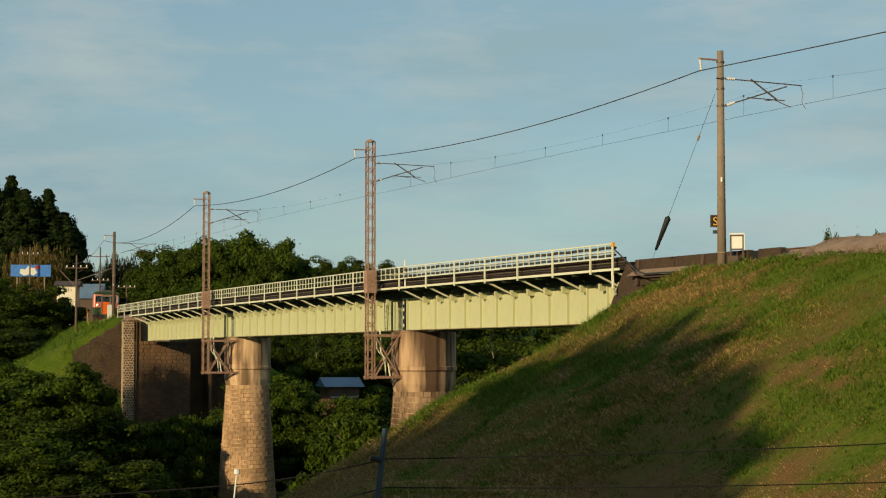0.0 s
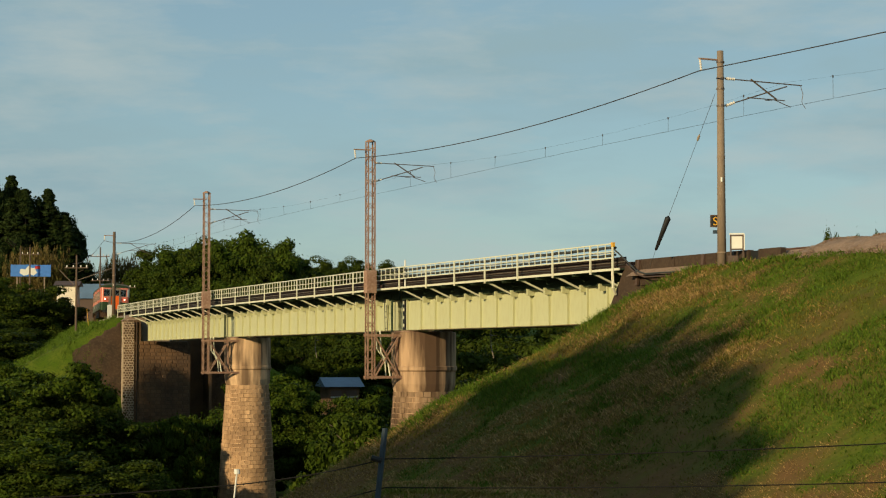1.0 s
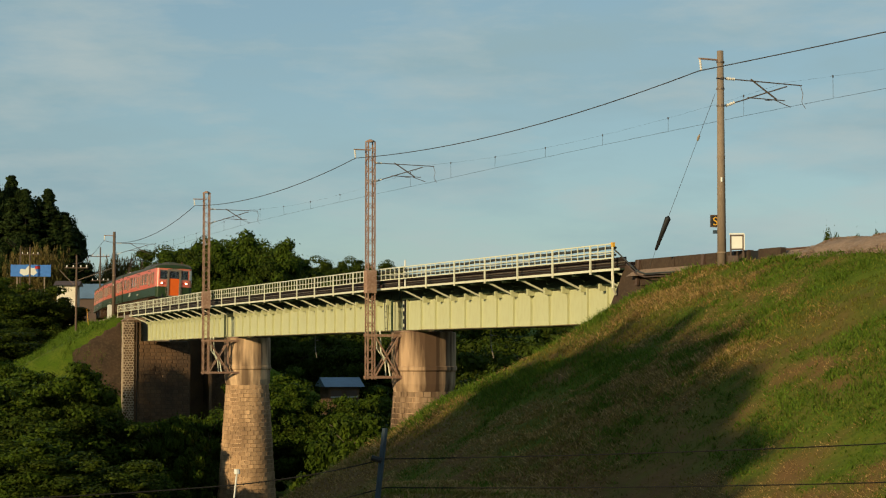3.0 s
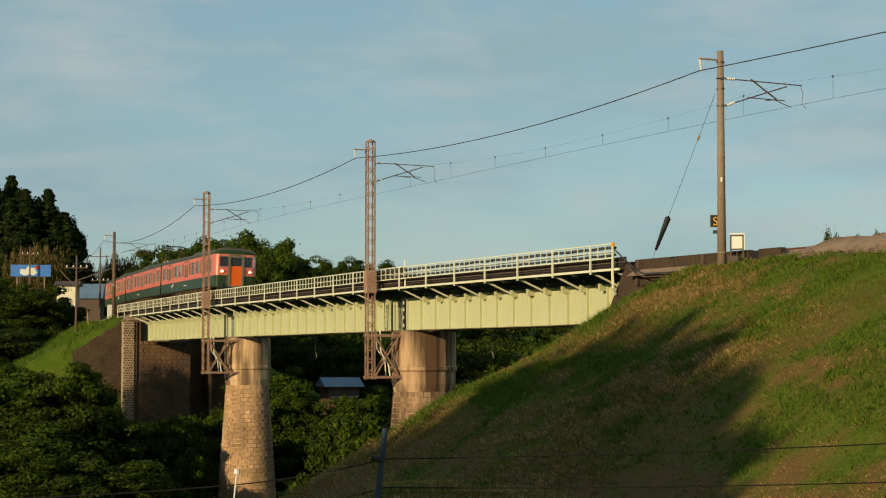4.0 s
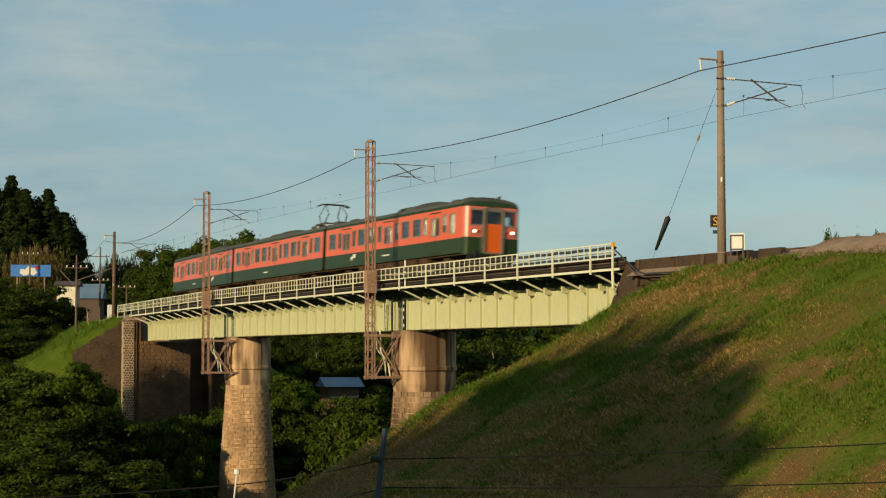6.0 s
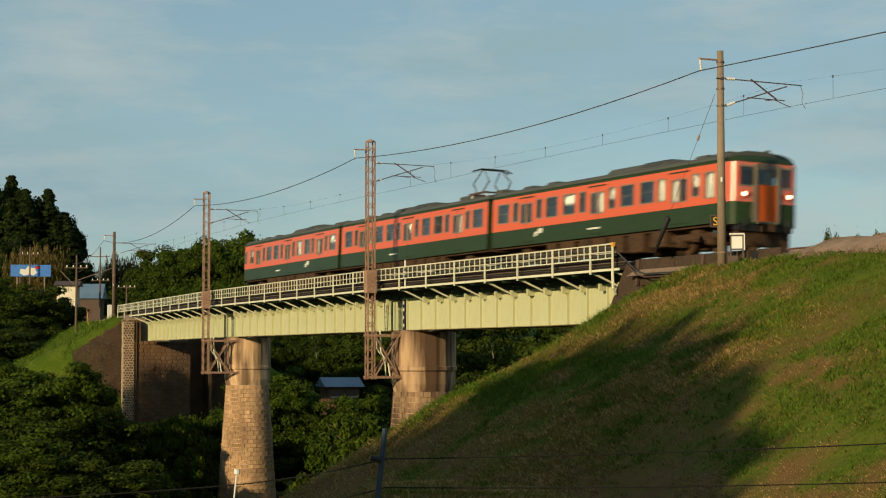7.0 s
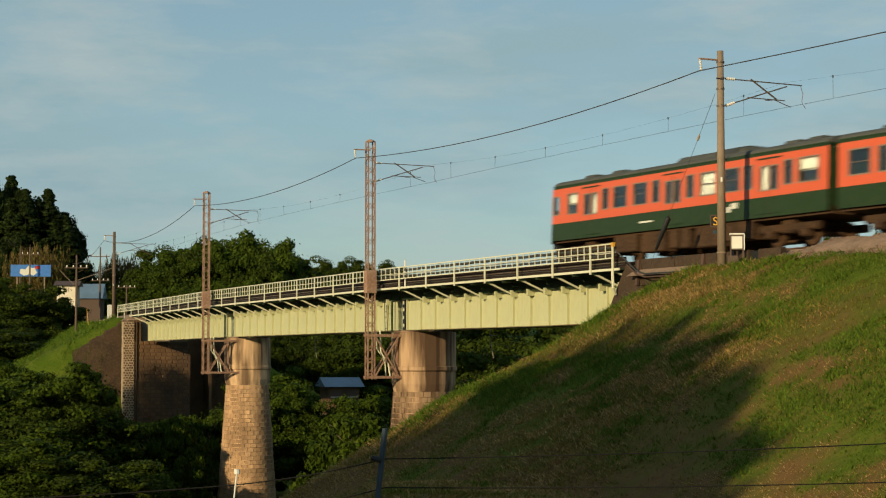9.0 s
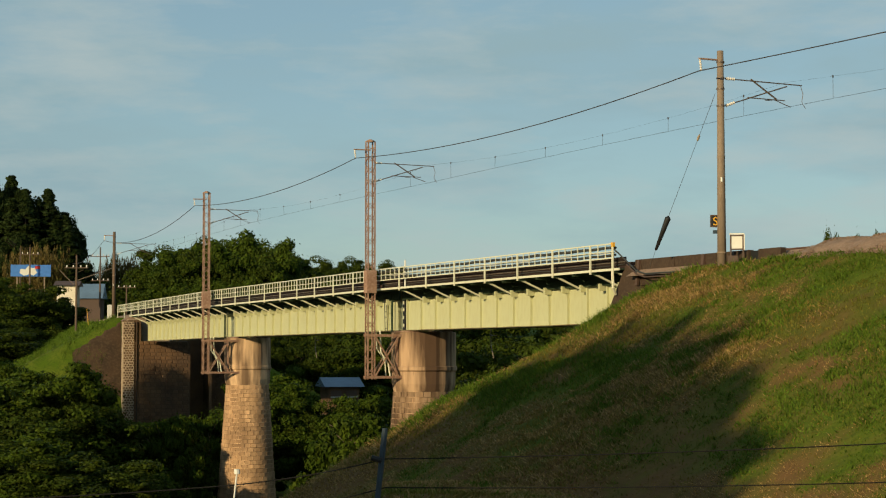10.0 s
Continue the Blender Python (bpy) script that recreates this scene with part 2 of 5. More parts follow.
FENCEPOST = material("grey_blue_steel", (0.035, 0.055, 0.075), (0.025, 0.04, 0.055), rough=0.6, metal=0.0, scale=4, fine=30)


def glass_material():
    m = bpy.data.materials.new("window_glass")
    m.use_nodes = True
    b = m.node_tree.nodes["Principled BSDF"]
    b.inputs["Base Color"].default_value = (0.80, 0.86, 0.86, 1)
    b.inputs["Roughness"].default_value, b.inputs["IOR"].default_value = 0.04, 1.5
    b.inputs["Transmission Weight"].default_value = 1.0
    b.inputs["Specular IOR Level"].default_value = 0.5
    return m


GLASS = glass_material()

# ---- mesh building ----


class Mesh:
    """Collects vertices and faces of one mesh."""

    def __init__(self):
        self.v, self.f = [], []

    def add(self, verts, faces):
        k = len(self.v)
        self.v += [tuple(v) for v in verts]
        self.f += [tuple(i + k for i in f) for f in faces]
        return self

    def box(self, x0, x1, y0, y1, z0, z1, c=0.0):
        """A box; c chamfers its four long edges along x."""
        if c:
            pr = [(y0 + c, z0), (y1 - c, z0), (y1, z0 + c), (y1, z1 - c), (y1 - c, z1), (y0 + c, z1), (y0, z1 - c), (y0, z0 + c)]
            return self.extrude(pr, x0, x1)
        v = [(x, y, z) for x in (x0, x1) for y in (y0, y1) for z in (z0, z1)]
        return self.add(v, [(0, 1, 3, 2), (4, 6, 7, 5), (0, 4, 5, 1), (2, 3, 7, 6), (0, 2, 6, 4), (1, 5, 7, 3)])

    def extrude(self, profile, x0, x1):
        """A closed (y, z) profile, counted anticlockwise seen from +x, drawn along x."""
        n = len(profile)
        v = [(x0, y, z) for y, z in profile] + [(x1, y, z) for y, z in profile]
        f = [(i, (i + 1) % n, n + (i + 1) % n, n + i) for i in range(n)]
        return self.add(v, f + [tuple(range(n - 1, -1, -1)), tuple(range(n, 2 * n))])

    def bar(self, a, b, w, h=None):
        """A square bar from a to b."""
        a, b = Vector(a), Vector(b)
        d = (b - a).normalized()
        side = d.cross(Vector((0, 0, 1)))
        side = side.normalized() if side.length > 1e-3 else Vector((0, 1, 0))
        up = side.cross(d)
        w, h = w / 2, (h or w) / 2
        v = [p + side * i * w + up * j * h for p in (a, b) for i, j in ((-1, -1), (1, -1), (1, 1), (-1, 1))]
        return self.add(v, [(3, 2, 1, 0), (4, 5, 6, 7), (0, 1, 5, 4), (1, 2, 6, 5), (2, 3, 7, 6), (3, 0, 4, 7)])

    def tube(self, pts, r, n=6, taper=None):
        """A round tube along points; taper gives a radius for each point."""
        pts = [Vector(q) for q in pts]
        k = len(self.v)
        for i, q in enumerate(pts):
            d = (pts[min(i + 1, len(pts) - 1)] - pts[max(i - 1, 0)]).normalized()
            a = d.cross(Vector((0, 0, 1)))
            a = a.normalized() if a.length > 1e-3 else Vector((1, 0, 0))
            b = a.cross(d)
            rr = taper[i] if taper else r
            self.v += [tuple(q + (a * math.cos(w) + b * math.sin(w)) * rr) for w in (2 * math.pi * j / n for j in range(n))]
        for i in range(len(pts) - 1):
            self.f += [(k + i * n + j, k + i * n + (j + 1) % n, k + (i + 1) * n + (j + 1) % n, k + (i + 1) * n + j) for j in range(n)]
        self.f += [tuple(k + j for j in range(n - 1, -1, -1)), tuple(k + (len(pts) - 1) * n + j for j in range(n))]
        return self

    def lathe(self, prof, n=16, sx=1.0, sy=1.0):
        """(radius, z) points turned round the z axis."""
        k = len(self.v)
        for r, z in prof:
            self.v += [(r * sx * math.cos(2 * math.pi * j / n), r * sy * math.sin(2 * math.pi * j / n), z) for j in range(n)]
        for i in range(len(prof) - 1):
            self.f += [(k + i * n + j, k + i * n + (j + 1) % n, k + (i + 1) * n + (j + 1) % n, k + (i + 1) * n + j) for j in range(n)]
        self.f += [tuple(k + j for j in range(n - 1, -1, -1)), tuple(k + (len(prof) - 1) * n + j for j in range(n))]
        return self

    def data(self, name, mat, smooth=False):
        me = bpy.data.meshes.new(name)
        me.from_pydata(self.v, [], self.f)
        me.materials.append(mat)
        if smooth:
            me.polygons.foreach_set("use_smooth", [True] * len(me.polygons))
        me.update()
        return me


def part(name, mesh, mat=None, parent=None, label="", at=None, smooth=False, kind=""):
    """Links a Mesh (or mesh data) as one object under a thing or a part."""
    ob = new(name, mesh.data(name, mat, smooth) if isinstance(mesh, Mesh) else mesh)
    if at is not None:
        ob.matrix_basis = at
    if parent:
        ob.parent = parent
    return tagged(ob, label=label, kind=kind)


def thing(name, label, category, at=None, group="", kind=""):
    ob = new(name)
    if at is not None:
        ob.matrix_basis = at
    return tagged(ob, label=label, category=category, group=group, kind=kind)


def single(name, mesh, mat, label, category, at=None, group="", kind="", smooth=False):
    return tagged(part(name, mesh, mat, None, at=at, smooth=smooth), label, category, group, kind)


def mesh_np(name, v, f, mat):
    """A mesh from arrays of vertices and of faces with one number of corners."""
    me = bpy.data.meshes.new(name)
    m, k = f.shape
    me.vertices.add(len(v))
    me.vertices.foreach_set("co", v.astype(np.float32).ravel())
    me.loops.add(m * k)
    me.loops.foreach_set("vertex_index", f.astype(np.int32).ravel())
    me.polygons.add(m)
    me.polygons.foreach_set("loop_start", np.arange(0, m * k, k, dtype=np.int32))
    me.materials.append(mat)
    me.update(calc_edges=True)
    return me


# ---- the line of the track ----
RZ = 15.871            # top of the rails
R0, H0 = 670.4, radians(-64.784)
X0, Y0 = 9.856, 74.336
K1, S1 = 0.0018, -90.0  # a tighter curve beyond the bridge


def track(s):
    """Place and heading of the centre line at the distance s."""
    def arc(x, y, h, k, d):
        return x + (math.sin(h + k * d) - math.sin(h)) / k, y - (math.cos(h + k * d) - math.cos(h)) / k, h + k * d
    if s >= S1:
        return arc(X0, Y0, H0, 1 / R0, s)
    return arc(*arc(X0, Y0, H0, 1 / R0, S1), K1, s - S1)


def T(s, u, z=0.0):
    """A point at the distance s, u metres to the camera's side of the centre line, z above the rails."""
    x, y, h = track(s)
    return Vector((x + math.sin(h) * u, y - math.cos(h) * u, RZ + z))


def M(s, u=0.0, z=0.0, turn=0.0):
    """A frame on the track: x along the way of the train, y away from the camera."""
    return Matrix.Translation(T(s, u, z)) @ Matrix.Rotation(track(s)[2] + radians(turn), 4, "Z")


def chord(s0, s1):
    """A frame halfway along the chord from s0 to s1, and its length."""
    a, b = T(s0, 0), T(s1, 0)
    d = b - a
    return Matrix.Translation((a + b) / 2) @ Matrix.Rotation(math.atan2(d.y, d.x), 4, "Z"), d.length


def su(x, y):
    """Track coordinates of arrays of points (near the bridge)."""
    cx, cy = X0 - math.sin(H0) * R0, Y0 + math.cos(H0) * R0
    dx, dy = x - cx, y - cy
    return (np.arctan2(dy, dx) - math.atan2(Y0 - cy, X0 - cx)) * R0, np.hypot(dx, dy) - R0


def rand_noise(x, y, step, seed):
    """Smooth value noise on arrays, about -1 to 1."""
    gx, gy = x / step, y / step
    ix, iy = np.floor(gx), np.floor(gy)
    fx, fy = gx - ix, gy - iy
    fx, fy = fx * fx * (3 - 2 * fx), fy * fy * (3 - 2 * fy)

    def h(a, b):
        q = np.sin(a * 127.1 + b * 311.7 + seed * 74.7) * 43758.5453
        return (q - np.floor(q)) * 2 - 1
    return (h(ix, iy) * (1 - fx) + h(ix + 1, iy) * fx) * (1 - fy) + (h(ix, iy + 1) * (1 - fx) + h(ix + 1, iy + 1) * fx) * fy


def smooth(a, b, x):
    t = np.clip((x - a) / (b - a), 0, 1)
    return t * t * (3 - 2 * t)


def height(x, y):
    """The ground: two embankments, the valley between them, the bank by the camera, hills behind."""
    x, y = np.asarray(x, float), np.asarray(y, float)
    s, u = su(x, y)
    top = RZ - 0.52
    # the near embankment and its end towards the valley
    ds, du = np.maximum(0, 4.0 - s) / 2.6, np.maximum(0, np.abs(u) - 2.72 - 0.48 * smooth(5, 11, s)) / 1.98
    near = top - (ds ** 1.12 + du ** 1.12) ** (1 / 1.12) + 0.42 * np.exp(-((u - 12.3) / 2.4) ** 2 - ((s - 1.5) / 6.0) ** 2)
    # the far embankment, held by masonry at its end
    ds, du = np.maximum(0, s + 96.5 + 4.0 * smooth(-2.4, -3.2, u)) / 0.5, np.maximum(0, np.abs(u) - 3.0) / 1.9
    far = top - np.hypot(ds, du)
    bank = 10.35 - 0.036 * np.hypot(x, y) - 4.0 * smooth(-6, -34, s) - 3.0 * smooth(-20, -45, s)
    bank = bank - 8.5 * smooth(2.4, -2.2, x + 0.075 * y) * smooth(17, 30, y)
    floor = 1.5 + 0.3 * rand_noise(x, y, 9, 3)
    z = np.maximum(np.maximum(near, far), np.maximum(np.where(u > 0, bank, 1.5), floor))
    # rising ground behind the bridge and on the far side of the valley
    behind = 0.06 * np.maximum(0, -u - 10) + 8.0 * smooth(175, 260, y) + 9 * smooth(280, 420, y)
    z = np.maximum(z, np.minimum(floor + behind, 30 + 0 * x))
    flat = (np.abs(u) < 3.4) & ((s > 3) | (s < -97))
    bumps = 0.10 * rand_noise(x, y, 2.3, 1) + 0.16 * rand_noise(x, y, 6.1, 2)
    return z + np.where(flat, 0.0, bumps)


def dryness(x, y):
    """How much of the turf is dry thatch, 0 to 1: patches, the worn foot of the slope, the strip below the track."""
    s, u = su(x, y)
    d = 0.44 + 0.40 * rand_noise(x, y, 2.6, 21) + 0.42 * rand_noise(x, y, 0.9, 22) + 0.35 * rand_noise(x, y, 0.42, 23)
    d = d + 0.42 * smooth(10.4, 9.2, height(x, y)) * smooth(7.6, 5.2, x) - 0.38 * smooth(10.2, 13.0, x)
    d = d + 0.42 * np.exp(-((u - 5.0) / 1.3) ** 2 - ((s - 7.0) / 3.6) ** 2) - 0.25 * smooth(2.5, -2.0, s) * smooth(12, 9, u)
    return np.clip(np.where(y > 100, d - 0.5, d), 0, 1)


def axis(fine0, fine1, step, lo, hi):
    a = list(np.arange(fine0, fine1 + 1e-6, step))
    d, q = step, fine0
    while q > lo:
        d *= 1.06
        q -= d
        a.insert(0, q)
    d, q = step, fine1
    while q < hi:
        d *= 1.06
        q += d
        a.append(q)
    return np.array(a)


def ground():
    xs, ys = axis(-10, 22, 0.25, -3500, 3500), axis(36, 82, 0.3, -1500, 4500)
    xs, ys = np.unique(np.concatenate([xs, np.arange(-50.03, -10.5, 0.8)])), np.unique(np.concatenate([ys, np.arange(150.07, 205.0, 1.0)]))
    gx, gy = np.meshgrid(xs, ys)
    v = np.stack([gx.ravel(), gy.ravel(), height(gx, gy).ravel()], 1)
    i = np.arange(len(xs) * len(ys)).reshape(len(ys), len(xs))
    f = np.stack([i[:-1, :-1].ravel(), i[:-1, 1:].ravel(), i[1:, 1:].ravel(), i[1:, :-1].ravel()], 1)
    me = mesh_np("ground", v, f, GRASS)
    me.polygons.foreach_set("use_smooth", [True] * len(me.polygons))
    me.attributes.new("dryness", "FLOAT", "POINT").data.foreach_set("value", dryness(gx, gy).ravel().astype(np.float32))
    tagged(new("ground", me), "grass and bare soil on embankments and a valley", "ground", kind="structure")


def grass(n, lo, hi, name, label, area, mat, seed, flop=0.35, thick=1.0, patch=0.0, bare=0.55):
    """Blades in tufts on the slopes."""
    rng = np.random.default_rng(seed)
    x0, x1, y0, y1 = area
    m = n // 9
    cx, cy = rng.uniform(x0, x1, m * 3), rng.uniform(y0, y1, m * 3)
    s, u = su(cx, cy)
    keep = (np.abs(u) > 3.0) & (rand_noise(cx, cy, 3.0, seed) > -bare + 0.5 * rng.random(m * 3))
    if patch:
        keep &= patch * (dryness(cx, cy) - 0.45) + 0.12 * rng.normal(0, 1, m * 3) > 0.0
    cx, cy = cx[keep][:m], cy[keep][:m]
    m = len(cx)
    bx, by = np.repeat(cx, 9) + rng.normal(0, 0.13, m * 9), np.repeat(cy, 9) + rng.normal(0, 0.13, m * 9)
    tall = np.repeat(rng.uniform(lo, hi, m), 9) * rng.uniform(0.5, 1.1, m * 9) * (1 + 0.5 * rand_noise(bx, by, 4.0, 6))
    bz = height(bx, by) - 0.03
    a = rng.uniform(0, 2 * np.pi, m * 9)
    w = (0.012 + 0.014 * rng.random(m * 9)) * thick
    lean = rng.normal(0, flop, (m * 9, 2)) * tall[:, None]
    v = np.empty((m * 9, 3, 3))
    v[:, 0] = np.stack([bx - np.cos(a) * w, by - np.sin(a) * w, bz], 1)
    v[:, 1] = np.stack([bx + np.cos(a) * w, by + np.sin(a) * w, bz], 1)
    v[:, 2] = np.stack([bx + lean[:, 0], by + lean[:, 1], bz + tall], 1)
    me = mesh_np(name, v.reshape(-1, 3), np.arange(m * 27).reshape(-1, 3), mat)
    tagged(new(name, me), label, "grass", kind="stuff")


ground()
grass(330000, 0.05, 0.13, "meadow_grass", "short dry and green grass on the embankment slope", (-9, 24, 38, 84), BLADE, 5, 0.45, 1.2, 0.0, 2.5)
grass(170000, 0.06, 0.14, "straw", "dry pale straw lying on the embankment slope", (-9, 24, 38, 84), STRAW, 11, 1.1, 1.4, 1.0)
grass(170000, 0.08, 0.22, "weeds", "bright green weeds on the embankment slope", (-9, 24, 38, 84), WEED, 14, 0.6, 1.5, -1.0)
grass(90000, 0.22, 0.5, "bank_grass", "green grass on the far embankment", (-52, -21, 130, 215), WEED, 6)

# ---- track ----


def sweep(name, profile, s0, s1, step, mat, parent=None, label="", kind="", smooth_it=False, lift=None):
    """A closed (u, z) profile drawn along the track."""
    n = max(2, int(abs(s1 - s0) / step) + 1)
    m, k = Mesh(), len(profile)
    for i in range(n):
        s = s0 + (s1 - s0) * i / (n - 1)
        m.v += [tuple(T(s, u, z + (lift(s) if lift else 0.0))) for u, z in profile]
    for i in range(n - 1):
        m.f += [(i * k + j, i * k + (j + 1) % k, (i + 1) * k + (j + 1) % k, (i + 1) * k + j) for j in range(k)]
    m.f += [tuple(range(k)), tuple((n - 1) * k + j for j in range(k - 1, -1, -1))]
    return part(name, m, mat, parent, label, kind=kind, smooth=smooth_it)


def railway():
    track_thing = thing("railway_track", "single curved railway track of rusty rails on dark sleepers", "railway track")
    rail = [(-0.035, 0), (0.035, 0), (0.035, -0.04), (0.01, -0.05), (0.01, -0.13), (0.065, -0.15), (-0.065, -0.15), (-0.01, -0.13), (-0.01, -0.05), (-0.035, -0.04)]
    for u0 in (-0.567, 0.567):
        sweep("rail", [(u + u0, z) for u, z in rail], -215, 70, 4, RUST_RAIL, track_thing)
    data = Mesh().box(-0.11, 0.11, -1.2, 1.2, -0.15, 0.0, 0.02).data("sleeper", SLEEPER)
    for i in range(180):
        part("sleeper", data, None, track_thing, at=M(20 - i * 0.68, 0, -0.152))
    for s0, s1 in ((-0.9, 75), (-230, -94)):
        b = sweep("ballast", [(-2.7, -0.75), (-1.75, -0.17), (1.75, -0.17), (2.7, -0.75)], s0, s1, 2.5, BALLAST)
        tagged(b, "brown ballast gravel under the track", "ballast", kind="structure")
    tagged(sweep("ballast_shoulder", [(1.6, -0.8), (1.6, -0.1), (2.3, 0.02), (2.9, -0.2), (3.6, -0.62), (3.6, -0.8)], 8.4, 60, 0.7, BALLAST, lift=lambda s: -0.42 * float(smooth(12.0, 8.4, s)) + 0.03 * math.sin(s * 2.3) + 0.02 * math.sin(s * 5.1)), "wide brown shoulder of ballast gravel", "ballast", kind="structure")
    # loose stones on the shoulder of the ballast
    rng = np.random.default_rng(8)
    v, f = [], []
    for i in range(8000):
        s, u = rng.uniform(7.9, 18), rng.uniform(1.7, 3.7)
        c = T(s, u, 0.02 - max(0.0, u - 2.3) * 0.48 - 0.42 * float(smooth(12.0, 8.4, s)) + 0.03 * math.sin(s * 2.3) + 0.02 * math.sin(s * 5.1))
        r = rng.uniform(0.02, 0.06)
        q = rng.normal(size=(4, 3))
        q = q / np.linalg.norm(q, axis=1)[:, None] * r + np.array(c)
        k = len(v)
        v += list(q)
        f += [(k, k + 1, k + 2), (k, k + 2, k + 3), (k, k + 3, k + 1), (k + 1, k + 3, k + 2)]
    tagged(new("ballast_stones", mesh_np("ballast_stones", np.array(v), np.array(f), BALLAST)), "loose brown ballast stones beside the track", "ballast", kind="stuff")
    curb = thing("ballast_wall", "low weathered concrete wall holding the ballast", "retaining wall", kind="structure")
    for a, b in ((-0.9, 1.9), (1.94, 3.9), (3.96, 6.7), (7.3, 8.6)):
        sweep("panel", [(2.05, -1.1), (2.3, -1.1), (2.27, -0.1), (2.05, -0.1)], a, b, 1.5, CURB, curb)
    for s in (-0.55, 3.95, 5.85):
        m = Mesh().bar((0, -2.42, -1.1), (0, -2.30, -0.12), 0.16, 0.1)
        part("buttress", m, SIGNFRAME, curb, "dark timber stake", at=M(s))
    # black sheet drawn where the wall has a dark gap
    sweep("gap_sheet", [(2.02, -1.1), (2.2, -1.1), (2.2, -0.14), (2.02, -0.14)], 6.74, 7.26, 0.5, BLACK, curb, "black sheet drawn in a dark gap of the wall")


railway()

# ---- bridge ----
Z_DECK, Z_TOP, Z_BOT, Z_KNEE = -0.40, -0.345, -2.46, -0.72
RAIL_U, RAIL_TOP, RAIL_LOW = 2.5, 0.58, 0.02


def span(s0, s1, posts, cut):
    """One deck span: two plate girders, bracing, walkway on brackets and handrail. x runs along the chord."""
    base, length = chord(s0, s1)
    half = length / 2
    t = thing("bridge_span", "pale green riveted plate girder span with a side walkway", "bridge", base, group="bridge spans")
    for side, y in ((-1, -0.95), (1, 0.95)):
        web = Mesh()
        lo = half - (3.4 if cut else 0.25)
        pr = [(-half + 0.12, Z_BOT), (lo, Z_BOT), (half - 0.12, Z_KNEE - 0.25 if cut else Z_BOT + 0.1), (half - 0.12, Z_TOP), (-half + 0.12, Z_TOP)]
        n = len(pr)
        web.add([(x, y - 0.012, z) for x, z in pr] + [(x, y + 0.012, z) for x, z in pr],
                [tuple(range(n)), tuple(range(2 * n - 1, n - 1, -1))] + [(i, n + i, n + (i + 1) % n, (i + 1) % n) for i in range(n)])
        g = part("girder", web, GIRDER, t)
        part("top_flange", Mesh().box(-half + 0.1, half - 0.1, y - 0.17, y + 0.17, Z_TOP, Z_TOP + 0.035), GIRDER, g)
        part("bottom_flange", Mesh().box(-half + 0.1, lo, y - 0.17, y + 0.17, Z_BOT - 0.035, Z_BOT), RUSTFLANGE, g)
        data = Mesh().box(-0.045, 0.045, y + side * 0.13 - 0.0, y, Z_BOT, Z_TOP).data("stiffener", GIRDER) if side > 0 else \
            Mesh().box(-0.045, 0.045, y - 0.12, y - 0.012, Z_BOT, Z_TOP).data("stiffener", GIRDER)
        count = int((lo + half - 0.5) / 1.7)
        for i in range(count + 1):
            part("stiffener", data, None, g, at=pose(-half + 0.3 + i * (lo + half - 0.6) / count, 0, 0))
    brace = Mesh()
    for i in range(int(length / 3.4)):
        x = -half + 1 + i * 3.4
        brace.bar((x, -0.93, Z_TOP - 0.1), (x, 0.93, Z_BOT + 0.15), 0.08).bar((x, 0.93, Z_TOP - 0.1), (x, -0.93, Z_BOT + 0.15), 0.08)
    part("cross_bracing", brace, GIRDER, t)
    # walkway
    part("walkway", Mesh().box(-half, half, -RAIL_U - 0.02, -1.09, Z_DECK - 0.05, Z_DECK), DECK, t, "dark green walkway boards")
    part("edge_beam", Mesh().box(-half, half, -RAIL_U - 0.07, -RAIL_U - 0.02, Z_DECK - 0.075, Z_DECK + 0.02), RAILING, t)
    # added strip whose dark colour stands for shade below the walkway
    part("shade_strip", Mesh().box(-half, half, -1.2, -1.14, Z_KNEE - 0.2, Z_DECK - 0.054), DECK, t, "dark green strip added to deepen the shade under the walkway")
    part("guard_board", Mesh().box(-half, half, -2.28, -2.22, Z_DECK + 0.004, 0.06), DARKBOARD, t, "dark red-brown guard board")
    part("trough_edge", Mesh().tube([(-half, -2.29, -0.14), (0, -2.29, -0.15), (half, -2.29, -0.14)], 0.016, 5), GREYFRAME, t, "dull steel edge strip")
    part("cable", Mesh().tube([(-half + 2 * half * i / 30, -2.30, -0.25 + 0.02 * math.sin(i * 1.3)) for i in range(31)], 0.02, 5), DARKGREY, t)
    inv = base.inverted()
    xs = [(inv @ T(s, RAIL_U)).x for s in posts]
    post = Mesh().box(-0.05, 0.05, -RAIL_U - 0.12, -RAIL_U - 0.072, Z_DECK - 0.16, RAIL_TOP, 0.0).data("post", RAILING)
    strut = Mesh().bar((0, -RAIL_U + 0.02, Z_DECK - 0.1), (0, -1.0, Z_KNEE - 0.42), 0.075).data("strut", RAILING)
    cross = Mesh().box(-0.05, 0.05, -RAIL_U - 0.02, -1.1, Z_DECK - 0.17, Z_DECK - 0.054).data("bracket_arm", DECK)
    gusset = Mesh().box(-0.07, 0.07, -1.32, -0.97, Z_KNEE - 0.42, Z_KNEE - 0.12).data("gusset", GIRDER)
    hanger = Mesh().tube([(0, -1.9, Z_DECK - 0.06), (0, -1.75, Z_DECK - 0.34), (0, -1.5, Z_DECK - 0.3)], 0.025, 5).data("pipe_hanger", DECK)
    for x in xs:
        part("post", post, None, t, at=pose(x, 0, 0))
    for i, x in enumerate(xs):
        for d in (0.0, 1.65):
            if -half + 0.2 < x + d < half - 0.1:
                part("bracket_arm", cross, None, t, "dark bracket arm", at=pose(x + d, 0, 0))
                part("gusset", gusset, None, t, at=pose(x + d, 0, 0))
